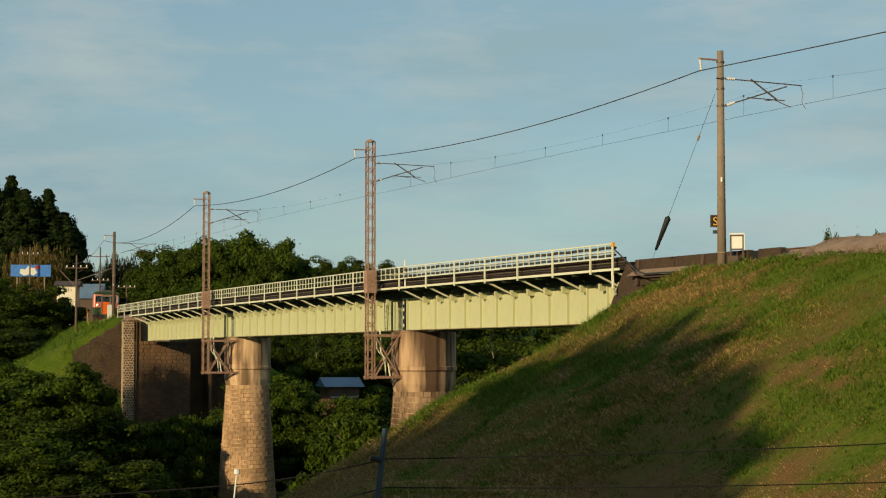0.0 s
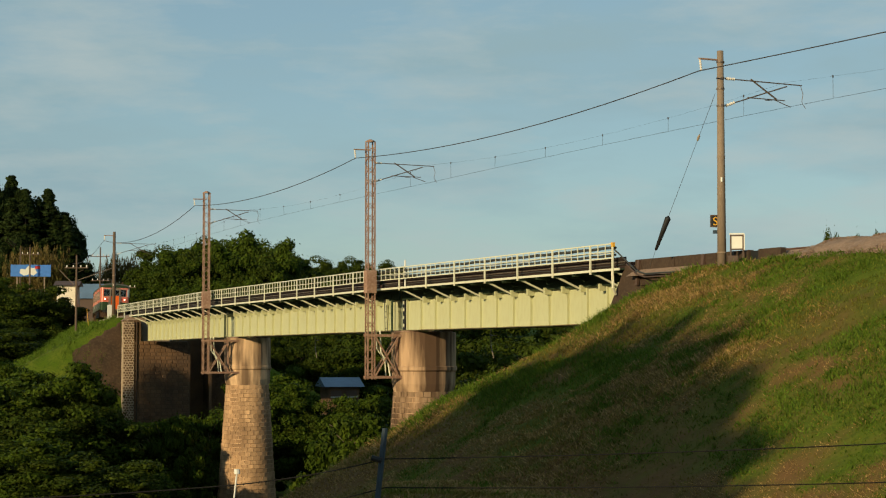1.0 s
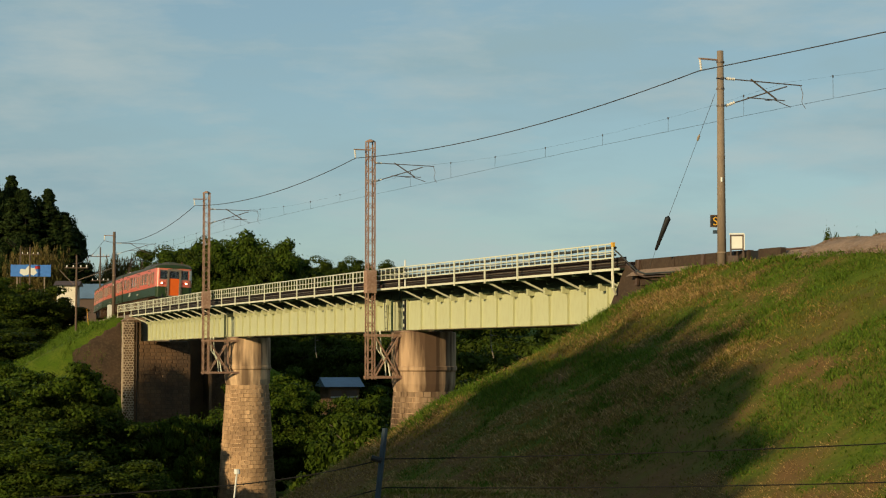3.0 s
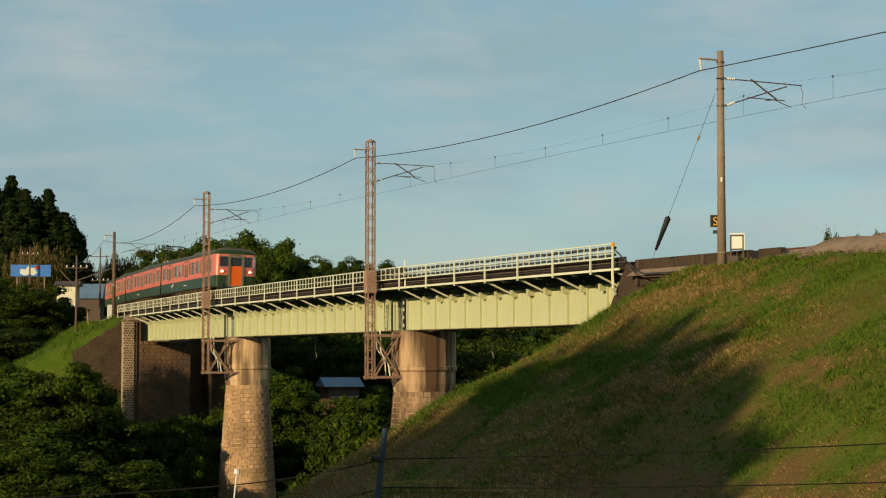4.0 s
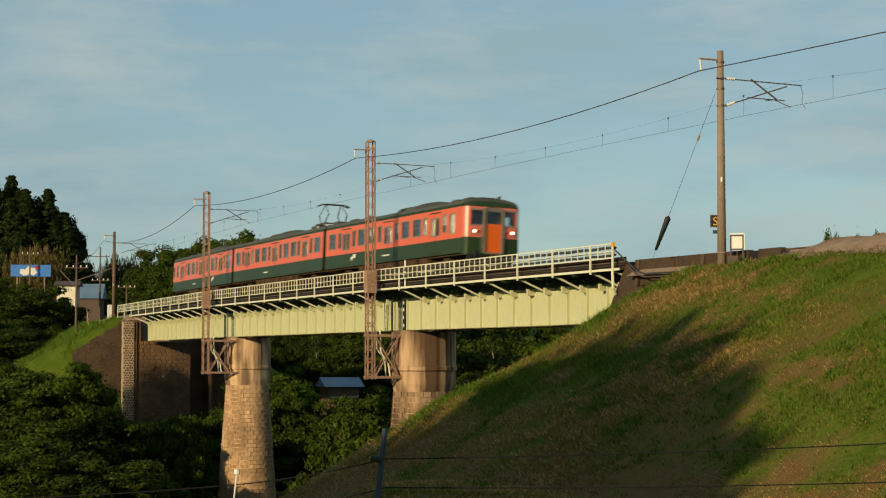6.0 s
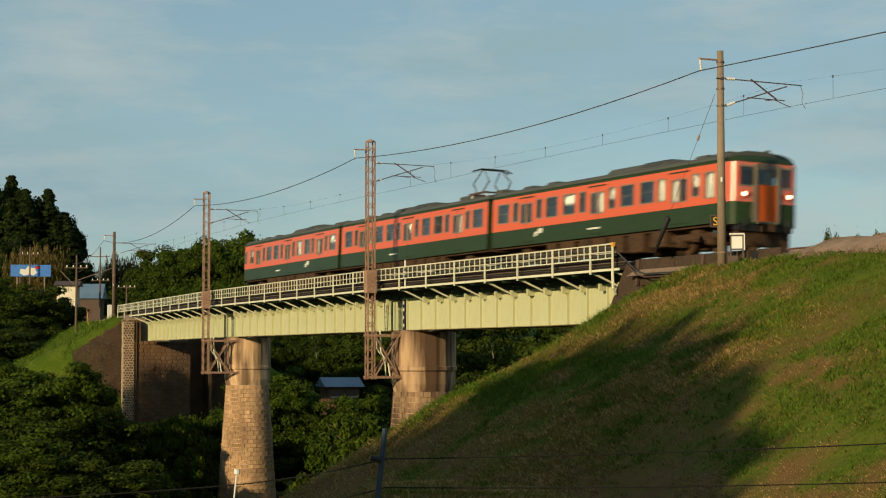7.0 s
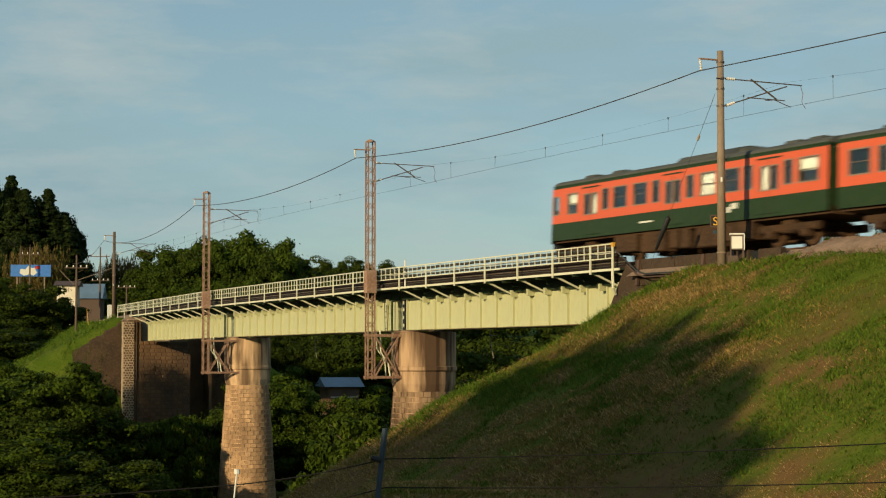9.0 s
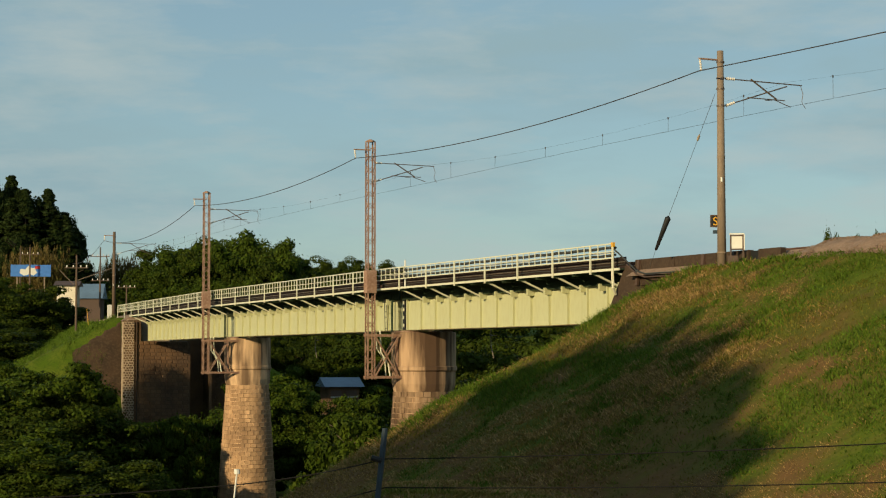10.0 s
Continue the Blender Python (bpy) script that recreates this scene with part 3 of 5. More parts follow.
                if d:
                    part("pipe_hanger", hanger, None, t, "dark pipe hanger", at=pose(x + d - 0.5, 0, 0))
                else:
                    part("strut", strut, None, t, at=pose(x + d, 0, 0))
    x0, x1 = (min(xs) if s0 < -89 else -half - 0.02), (max(xs) if cut else half + 0.02)
    for z, w in ((RAIL_TOP, 0.048), (0.28, 0.03), (RAIL_LOW, 0.045)):
        part("handrail" if z == RAIL_TOP else "rail_bar", Mesh().box(x0, x1, -RAIL_U - 0.105, -RAIL_U - 0.055, z - w / 2, z + w / 2), RAILING, t)
    if cut:
        for z0, z1 in ((0.37, 0.50), (0.08, 0.19)):
            pts = [(x0 + (x1 - x0) * i / 40, -RAIL_U + 0.03, (z0 + z1) / 2 + 0.012 * math.sin(i * 1.9 + z0 * 9)) for i in range(41)]
            part("cable_duct", Mesh().tube(pts, (z1 - z0) / 2, 6), DARKGREY, t, "dark cable duct behind the handrail")
        pts = [(x0 + (x1 - x0) * i / 40, -RAIL_U + 0.02, 0.25 + 0.02 * math.sin(i * 1.1)) for i in range(41)]
        part("pale_cable", Mesh().tube(pts, 0.028, 6), CREAM, t, "pale cable behind the handrail")
    bar = Mesh().box(-0.02, 0.02, -RAIL_U - 0.095, -RAIL_U - 0.065, RAIL_LOW, RAIL_TOP).data("baluster", RAILING)
    stops = sorted({*xs, x0, x1})
    for a, b in zip(stops, stops[1:]):
        k = max(1, round((b - a) / 0.55))
        for j in range(1, k):
            part("baluster", bar, None, t, at=pose(a + (b - a) * j / k, 0, 0))
    return t, xs


def lin(a, b, n):
    return [a + (b - a) * i / (n - 1) for i in range(n)]


end_span, end_posts = span(-26.6, -1.6, [-2.08] + lin(-3.9, -23.6, 7), True)
span(-61.2, -26.9, lin(-26.9, -60.1, 11), False)
span(-91.8, -61.5, lin(-63.4, -97.6, 11), False)
part("end_post", Mesh().tube([(max(end_posts), -RAIL_U - 0.1, -0.45), (max(end_posts), -RAIL_U - 0.08, -1.15), (max(end_posts) - 0.12, -RAIL_U + 0.1, -1.4)], 0.06, 6), RAILING, end_span)
part("end_cap", Mesh().box(max(end_posts) - 0.06, max(end_posts) + 0.09, -RAIL_U - 0.14, -RAIL_U - 0.03, RAIL_TOP - 0.12, RAIL_TOP + 0.05), YELLOW, end_span, "yellow painted end of the handrail")


def pier(s, top, name_label, cap, width, base_z, head=None, stone=None):
    """A round masonry pier with a smooth cast head and coursed stone below."""
    t = thing("bridge_pier", name_label, "bridge pier", M(s), group="bridge piers")
    head, stone = head or MORTAR, stone or STONE
    r = width / 2
    part("pier_head", Mesh().lathe([(r * 0.98, top), (r, top - 0.06), (r, cap + 0.9), (r * 1.035, cap + 0.86), (r * 1.035, cap + 0.7), (r * 0.985, cap + 0.62), (r * 0.98, cap), (r * 0.93, cap - 0.35)], 18), head, t,
         "stained cast head", smooth=False)
    slope = (r * 1.36 - r * 0.93) / 9.5
    def rad(z):
        return r * 0.93 + slope * (cap - 0.35 - z) - 0.02
    part("core", Mesh().lathe([(rad(cap - 0.35) - 0.012, cap - 0.3), (rad(base_z) - 0.012, base_z)], 40), head, t)
    # courses of blocks on the side towards the camera
    rng = random.Random(int(s * 7))
    z, row, h, made, rest = cap - 0.38, 0, 0.275, 0, Mesh()
    shared = {}
    while z - h > base_z:
        rr = rad(z - h / 2)
        n = round(2 * math.pi * rr / 0.40)
        for j in range(n):
            a = 2 * math.pi * (j + 0.5 * (row % 2)) / n
            if math.cos(a + track(s)[2] + math.pi / 2) < 0.0:
                continue
            wd, bulge = math.pi * rr / n - 0.005, rng.choice((0.0, 0.004, 0.009, 0.015))
            block = ([(rr - 0.06, -wd, -h / 2 + 0.005), (rr - 0.06, wd, -h / 2 + 0.005), (rr - 0.06, wd, h / 2 - 0.005), (rr - 0.06, -wd, h / 2 - 0.005),
                      (rr + bulge, -wd + 0.012, -h / 2 + 0.016), (rr + bulge, wd - 0.012, -h / 2 + 0.016), (rr + bulge, wd - 0.012, h / 2 - 0.016), (rr + bulge, -wd + 0.012, h / 2 - 0.016)],
                     [(4, 5, 6, 7), (0, 1, 5, 4), (1, 2, 6, 5), (2, 3, 7, 6), (3, 0, 4, 7)])
            place = Matrix.Translation((0, 0, z - h / 2)) @ Matrix.Rotation(a, 4, "Z")
            if made < 300:
                key = (row, bulge)
                if key not in shared:
                    shared[key] = Mesh().add(*block).data("stone", stone)
                part("stone", shared[key], None, t, at=place)
                made += 1
            else:
                rest.add([place @ Vector(q) for q in block[0]], block[1])
        z -= h
        row += 1
    if rest.v:
        part("stonework", rest, LOWSTONE, t, "lower courses of stone", kind="stuff")
    return t


pier(-59.6, -2.56, "tall round stone pier with a stained cast head", -5.3, 3.1, -14.6)
pier(-26.6, -2.56, "round stone pier with brown stains below the bearings", -5.2, 3.35, -8.6, STAINED, DIRTYSTONE)
for s, u in ((-59.6, -0.95), (-59.6, 0.95), (-26.6, -0.95), (-26.6, 0.95)):
    single("bearing", Mesh().box(-1.0, 1.0, -0.25, 0.25, -2.56, -2.5, 0.01), MAST, "rusty steel bearing plate on a pier", "bearing", M(s, u), group="bearings")


def masonry_wall(parent, origin, ex, length, z0, z1, block, course, mat, mortar, depth=0.5, slope_top=0.0, rng=None):
    """A coursed wall from origin along ex: mortar core with proud blocks on its outer face (to the right of ex)."""
    rng = rng or random.Random(3)
    ex = Vector(ex).normalized()
    nrm = Vector((ex.y, -ex.x, 0))
    frame_m = Matrix((( ex.x, nrm.x, 0, origin[0]), (ex.y, nrm.y, 0, origin[1]), (0, 0, 1, 0), (0, 0, 0, 1)))
    core = Mesh()
    pr = [(0, z0), (length, z0), (length, z1 - slope_top), (0, z1)]
    core.add([(x, -depth, z) for x, z in pr] + [(x, 0, z) for x, z in pr],
             [(0, 1, 2, 3), (7, 6, 5, 4), (0, 4, 5, 1), (1, 5, 6, 2), (2, 6, 7, 3), (3, 7, 4, 0)])
    part("core", core, mortar, parent, at=frame_m)
    datas = []
    for i in range(5):
        b, h, d = block * rng.uniform(0.42, 0.49), course * 0.45, rng.uniform(0.02, 0.06)
        datas.append(Mesh().add([(-b, -0.02, -h), (b, -0.02, -h), (b, -0.02, h), (-b, -0.02, h), (-b + 0.03, d, -h + 0.03), (b - 0.03, d, -h + 0.03), (b - 0.03, d, h - 0.03), (-b + 0.03, d, h - 0.03)],
                                [(7, 6, 5, 4), (0, 4, 5, 1), (1, 5, 6, 2), (2, 6, 7, 3), (3, 7, 4, 0)]).data("stone", mat))
    row, z = 0, z1 - course / 2
    while z > z0:
        x = block * (0.5 if row % 2 else 0.25)
        while x < length - block * 0.4:
            if z < z1 - slope_top * x / length - course * 0.4:
                part("stone", datas[rng.randrange(5)], None, parent, at=frame_m @ pose(x, 0, z))
            x += block
        row += 1
        z -= course


def abutments():
    # far abutment: front towards the valley, side towards the camera, pale corner stones
    a = thing("stone_abutment", "dark brown stone abutment with pale corner stones", "abutment", kind="structure")
    c0, c1 = T(-92.2, 2.55), T(-92.2, -2.6)
    masonry_wall(a, c0, c1 - c0, (c1 - c0).length, RZ - 10.5, RZ - 2.5, 0.46, 0.31, WALLSTONE, WALLSTONE, 1.2)
    b0 = T(-99.2, 2.6)
    masonry_wall(a, b0, c0 - b0, (c0 - b0).length, RZ - 10.5, RZ - 0.75, 0.5, 0.36, WALLSTONE, WALLSTONE, 1.0)
    part("bed_block", Mesh().box(-1.3, 0.0, -2.5, 2.5, -2.5, -0.7), CONCRETE, a, at=M(-93.0), label="concrete bed block")
    # corner buttress of small rubble in wide pale mortar, and a drain pipe beside it
    part("corner_mortar", Mesh().box(-0.9, 0.1, -3.0, -2.1, -10.4, -0.9), PALEMORTAR, a, "wide pale mortar joints", at=M(-92.2))
    rng = random.Random(12)
    data = []
    for i in range(6):
        q = [rng.uniform(0.75, 1.1) for _ in range(6)]
        hexa = [(math.cos(math.pi * k / 3 + 0.3) * 0.105 * q[k], math.sin(math.pi * k / 3 + 0.3) * 0.085 * q[k]) for k in range(6)]
        data.append(Mesh().add([(0.0, y, z) for y, z in hexa] + [(0.035, y * 0.8, z * 0.8) for y, z in hexa],
                               [(6, 7, 8, 9, 10, 11)] + [(k, (k + 1) % 6, 6 + (k + 1) % 6, 6 + k) for k in range(6)]).data("rubble_stone", WALLSTONE))
    row, z = 0, -1.03
    while z > -10.2:
        for k in range(4):
            part("rubble_stone", data[rng.randrange(6)], None, a, at=M(-92.2) @ pose(0.098, -2.91 + 0.225 * k + (0.11 if row % 2 else 0.0) + rng.uniform(-0.02, 0.02), z + rng.uniform(-0.02, 0.02), rng.uniform(-40, 40)))
        z -= 0.205
        row += 1
    part("drain_pipe", Mesh().tube([(0.09, -1.88, -0.9), (0.09, -1.88, -9.8)], 0.05, 8), CURB, a, "dark drain pipe", at=M(-92.2))
    pitch = Mesh()
    ss, us = lin(-101, -93.2, 32), lin(2.7, 6.8, 26)
    for sq in ss:
        for uq in us:
            q = T(sq, uq)
            q.z = min(float(height(q.x, q.y)) + 0.08, RZ - 0.8 - 0.62 * (uq - 2.7) + 0.05 * math.sin(sq * 5 + uq * 9))
            pitch.v.append(tuple(q))
    n = len(us)
    pitch.f = [(i * n + j, i * n + j + 1, (i + 1) * n + j + 1, (i + 1) * n + j) for i in range(len(ss) - 1) for j in range(n - 1)]
    single("stone_pitching", pitch, RUBBLE, "rough brown stone pitching on the slope beside the abutment", "stone pitching", kind="structure")
    # wing of a second abutment beyond it
    w = thing("stone_wing_wall", "brown stone wing wall beyond the abutment", "retaining wall", kind="structure")
    d0, d1 = T(-95.6, -4.4), T(-93.5, -9.5)
    masonry_wall(w, d0, d1 - d0, (d1 - d0).length, RZ - 10.5, RZ - 1.2, 0.5, 0.34, WALLSTONE, WALLSTONE, 0.8)
    part("recess_wall", Mesh().box(-0.4, 0.0, -0.2, 2.3, -10.5, -1.2).box(0.0, 3.2, 1.75, 1.95, -10.5, -1.2), WALLSTONE, w, "shaded wall in the recess", at=M(-96.1, -2.6))
    # near abutment
    e = thing("near_abutment", "brown stained abutment half buried in the grass slope", "abutment", kind="structure")
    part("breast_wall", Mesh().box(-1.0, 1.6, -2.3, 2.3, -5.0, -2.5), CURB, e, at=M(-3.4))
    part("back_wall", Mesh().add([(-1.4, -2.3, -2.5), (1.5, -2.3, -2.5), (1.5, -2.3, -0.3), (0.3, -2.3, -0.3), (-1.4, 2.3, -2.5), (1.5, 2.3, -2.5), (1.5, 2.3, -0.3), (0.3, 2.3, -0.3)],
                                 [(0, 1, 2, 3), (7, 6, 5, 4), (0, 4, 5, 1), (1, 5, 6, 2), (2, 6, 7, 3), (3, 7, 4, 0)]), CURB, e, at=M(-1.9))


abutments()

# ---- masts and overhead line ----


def lattice_mast(s, u, pier_u):
    """A square lattice mast on a bracket frame fixed to its pier."""
    t = thing("lattice_mast", "rusty brown steel lattice mast bracketed to a bridge pier", "catenary mast", M(s, u), group="lattice masts")
    w, top, bot = 0.18, 7.03, -4.96
    for x in (-w, w):
        for y in (-w, w):
            part("mast_leg", Mesh().box(x - 0.03, x + 0.03, y - 0.03, y + 0.03, bot, top), MAST, t)
    lace = Mesh().bar((-w, 0, 0), (w, 0, 0.30), 0.035, 0.02).data("lacing_bar", MAST)
    lace2 = Mesh().bar((w, 0, 0), (-w, 0, 0.30), 0.035, 0.02).data("lacing_bar", MAST)
    i, z = 0, bot + 0.05
    while z < top - 0.36:
        if not -0.62 < z + 0.17 < 0.55:
            for k in range(4):
                part("lacing_bar", (lace, lace2)[(i + k) % 2], None, t, at=Matrix.Rotation(math.pi / 2 * k, 4, "Z") @ pose(0, -w - 0.03, z))
        i += 1
        z += 0.30
    for k in range(4):
        part("cover_plate", Mesh().box(-0.25, 0.25, -0.255, -0.24, -0.62, 0.52), MAST, t, at=Matrix.Rotation(math.pi / 2 * k, 4, "Z"))
    part("mast_cap", Mesh().lathe([(0.3, top), (0.28, top + 0.04), (0.08, top + 0.13)], 4), MAST, t)
    # the bracket frame towards the pier
    reach = u - pier_u
    for z in (-2.75, -4.85):
        for x in (-0.22, 0.22):
            part("frame_beam", Mesh().box(x - 0.035, x + 0.035, -0.25, reach + (0.9 if z < -4 else 1.0), z - 0.065, z + 0.065), MAST, t)
    for x in (-0.22, 0.22):
        part("frame_brace", Mesh().bar((x, 0.2, -2.8), (x, reach, -4.8), 0.065), MAST, t)
        part("frame_brace", Mesh().bar((x, 0.2, -4.8), (x, reach, -2.8), 0.065), MAST, t)
    part("cable_pipe", Mesh().tube([(0.1, 0.5, -2.5), (0.1, 0.55, -3.6), (0.1, 0.95, -4.2), (0.1, 1.05, -4.8)], 0.045, 6), RAILING, t, "pale green cable pipe")
    part("cable_pipe", Mesh().tube([(-0.1, 0.35, -2.5), (-0.1, 0.4, -3.4), (-0.1, 0.85, -4.1), (-0.1, 0.9, -4.8)], 0.035, 6), RAILING, t, "pale green cable pipe")
    part("inner_post", Mesh().box(-0.05, 0.05, reach - 0.05, reach + 0.05, -4.8, -2.8), MAST, t)
    return t


lattice_mast(-26.14, 3.1, 1.65)
lattice_mast(-58.62, 3.1, 1.6)


def insulator(a, b, r=0.06):
    a, b = Vector(a), Vector(b)
    n = 9
    return Mesh().tube([a.lerp(b, i / n) for i in range(n + 1)], r, 8, [r * (0.55 if i % 2 else 1.0) for i in range(n + 1)])


def cantilever(s, u):
    """The arm that holds the contact wire: stay, strut, cross pieces and insulators. y points away from the camera."""
    t = thing("cantilever_arm", "thin steel cantilever arm with pale insulators on a mast", "catenary arm", M(s, u), group="cantilever arms")
    part("insulator", insulator((0, 0.24, 5.98), (0, 0.62, 5.98)), PORCELAIN, t, "pale porcelain insulator")
    part("insulator", insulator((0, 0.24, 5.02), (0, 0.6, 5.16)), PORCELAIN, t, "pale porcelain insulator")
    part("stay_tube", Mesh().tube([(0, 0.2, 5.98), (0, 3.5, 5.93)], 0.022), ARM, t)
    part("strut_tube", Mesh().tube([(0, 0.2, 5.02), (0, 2.85, 5.86)], 0.026), ARM, t)
    part("cross_tube", Mesh().tube([(0, 1.3, 6.02), (0, 2.4, 5.36)], 0.03), ARM, t)
    part("steady_tube", Mesh().tube([(0, 1.15, 5.36), (0, 2.75, 5.34)], 0.02), ARM, t)
    part("registration_arm", Mesh().tube([(0.0, 1.9, 5.3), (0.0, 2.3, 5.34), (0.0, 3.0, 5.12)], 0.015), ARM, t)
    part("jumper_loop", Mesh().tube([(0, 3.45, 5.93), (0, 3.55, 5.62), (0.05, 3.46, 5.32), (0.05, 3.62, 5.10)], 0.012, 5), ARM, t)
    # feeder bracket towards the camera
    part("feeder_bracket", Mesh().tube([(0, 0, 6.62), (0, -0.9, 6.62)], 0.035), MAST, t)
    part("feeder_insulator", insulator((0, -0.85, 6.6), (0, -0.8, 6.2), 0.05), PORCELAIN, t, "pale porcelain insulator")


for s, u in ((-26.14, 3.1), (-58.62, 3.1), (6.13, 3.0), (-98.5, 3.0)):
    cantilever(s, u)


def hung(a, b, sag, n=14):
    return [a.lerp(b, i / n) - Vector((0, 0, sag * 4 * (i / n) * (1 - i / n))) for i in range(n + 1)]


def overhead():
    sup = [-140.0, -98.5, -58.62, -26.14, 6.13, 44.0]
    zig = [0.2, -0.2, 0.2, -0.2, 0.2, -0.2]
    c = thing("contact_line", "thin overhead contact wire hung from a messenger wire", "overhead wire")
    low, high, drop = Mesh(), Mesh(), None
    for (a, b), (ua, ub) in zip(zip(sup, sup[1:]), zip(zig, zig[1:])):
        n = 8
        def at(f, z, a=a, b=b, ua=ua, ub=ub):
            return T(a + (b - a) * f, ua + (ub - ua) * f, z)
        low.tube([at(i / n, 5.1) for i in range(n + 1)], 0.0065, 5)
        high.tube([at(i / n, 6.0 - 0.5 * 4 * (i / n) * (1 - i / n)) for i in range(n + 1)], 0.0028, 5)
        k = round((b - a) / 5.2)
        for j in range(k):
            f = (j + 0.5) / k
            zt = 6.0 - 0.5 * 4 * f * (1 - f)
            part("dropper", Mesh().tube([at(f, 5.1), at(f, zt)], 0.006, 4), WIRE, c)
            part("dropper_clip", Mesh().tube([at(f, zt - 0.04), at(f, zt + 0.04)], 0.026, 6), WIRE, c)
    part("contact_wire", low, WIRE, c)
    part("messenger_wire", high, WIRE, c)
    f = thing("feeder_cable", "thick feeder cable sagging from mast to mast", "overhead wire")
    fs, sags = [-140.0, -98.5, -58.62, -26.14, 6.13, 44.0], [0.6, 1.0, 0.6, 0.55, 0.15]
    for a, b, g in zip(fs, fs[1:], sags):
        part("cable", Mesh().tube(hung(T(a, 3.9, 6.18), T(b, 3.9, 6.18), g), 0.019, 6), WIRE, f)


overhead()


def concrete_pole(s, u, mat, group="concrete poles"):
    t = thing("concrete_pole", "round brown-grey concrete catenary pole", "utility pole", M(s, u), group=group)
    part("shaft", Mesh().tube([(0, 0, -1.2), (0, 0, 6.95)], 0.15, 16, [0.165, 0.115]), mat, t, smooth=True)
    for z in (6.55, 5.98, 5.0, 5.6, 3.2):
        part("band", Mesh().tube([(0, 0, z - 0.03), (0, 0, z + 0.03)], 0.145, 12), POLE if z < 4 else ARM, t)
    part("tag", Mesh().box(0.06, 0.13, -0.14, -0.10, 2.3, 2.46), WHITE, t, "small white tag", at=Matrix.Rotation(radians(25), 4, "Z"))
    part("collar", Mesh().tube([(0, 0, -0.22), (0, 0, -0.16)], 0.18, 14), POLE, t)
    return t


concrete_pole(6.13, 3.0, POLE)
concrete_pole(-98.5, 3.0, OLDWOOD)


def pole_fittings():
    g = thing("guy_wire", "steel guy wire with an insulator and a black rubber guard", "guy wire")
    a, b = T(5.95, 3.1, 5.45), T(1.75, 3.3, -0.6)
    part("wire", Mesh().tube([a, b], 0.008, 5), WIRE, g)
    part("strain_insulator", Mesh().tube([a.lerp(b, 0.225), a.lerp(b, 0.235), a.lerp(b, 0.25), a.lerp(b, 0.26)], 0.03, 8, [0.02, 0.045, 0.045, 0.02]), CONCRETE, g, "brown strain insulator")
    part("guard", Mesh().tube([a.lerp(b, 0.69), a.lerp(b, 0.70), a.lerp(b, 0.88), a.lerp(b, 0.885)], 0.08, 10, [0.05, 0.11, 0.055, 0.03]), BLACK, g, "black rubber guard", smooth=True)
    s = thing("track_sign", "small black sign plate with an orange letter on the pole", "sign", Matrix.Translation(T(6.13, 3.0)))
    face = Matrix.Translation((0.03, 0.42, 0))
    part("plate", Mesh().box(-0.40, -0.05, -0.24, -0.20, 0.72, 1.16), SIGNFRAME, s, at=face)
    part("face", Mesh().box(-0.365, -0.085, -0.246, -0.24, 0.76, 1.12), BLACK, s, at=face)
    curve = bpy.data.curves.new("letter", "FONT")
    curve.body, curve.size, curve.extrude, curve.align_x = "S", 0.42, 0.004, "CENTER"
    curve.materials.append(YELLOW)
    letter = new("letter", curve)
    letter.parent = s
    letter.matrix_basis = face @ Matrix.Translation((-0.22, -0.25, 0.79)) @ Matrix.Rotation(math.pi / 2, 4, "X")
    part("bracket", Mesh().box(-0.3, -0.05, -0.2, -0.12, 0.5, 0.62), FENCEPOST, s, at=face)
    w = thing("white_marker_board", "square white marker board in a dark frame on posts", "sign", Matrix.Translation(T(6.48, 2.6)) @ Matrix.Rotation(radians(-12), 4, "Z"))
    part("board", Mesh().box(-0.19, 0.19, -0.02, 0.02, -0.05, 0.38), WHITE, w)
    fr = Mesh().box(-0.24, -0.19, -0.035, 0.03, -0.75, 0.44).box(0.19, 0.24, -0.035, 0.03, -0.75, 0.44)
    part("frame", fr, SIGNFRAME, w, "dark steel frame")
    part("top_trim", Mesh().box(-0.26, 0.26, -0.045, 0.035, 0.44, 0.49), WHITE, w)
    part("lower_rail", Mesh().box(-0.19, 0.19, -0.03, 0.025, -0.10, -0.05).box(-0.19, 0.19, -0.03, 0.025, 0.38, 0.43), SIGNFRAME, w)
    part("side_trim", Mesh().box(0.24, 0.275, -0.045, 0.035, -0.1, 0.44), WHITE, w)
    part("base_block", Mesh().box(-0.32, 0.05, -0.1, 0.1, -1.0, -0.3), SIGNFRAME, w)
    # bent handrail that runs off the end of the bridge
    h = thing("cable_duct", "bent steel cable duct running off the bridge end", "cable duct")
    pts = [T(-2.0, 2.55, 0.35), T(-1.0, 2.6, -0.15), T(-0.2, 2.65, -0.55), T(0.6, 2.75, -0.7), T(2.0, 2.9, -0.72), T(3.6, 3.0, -0.75)]
    part("pipe", Mesh().tube(pts, 0.03, 8), DARKGREY, h)
    part("lower_pipe", Mesh().tube([q - Vector((0, 0, 0.13)) for q in pts[1:]], 0.03, 8), SIGNFRAME, h)
    m = single("marker_post", Mesh().tube([(0, 0, -0.5), (0, 0, 0.84), (0, 0, 0.95)], 0.05, 8, [0.05, 0.05, 0.02]), WHITE, "slim white post beside the handrail", "marker post", M(-23.3, 2.35))


pole_fittings()


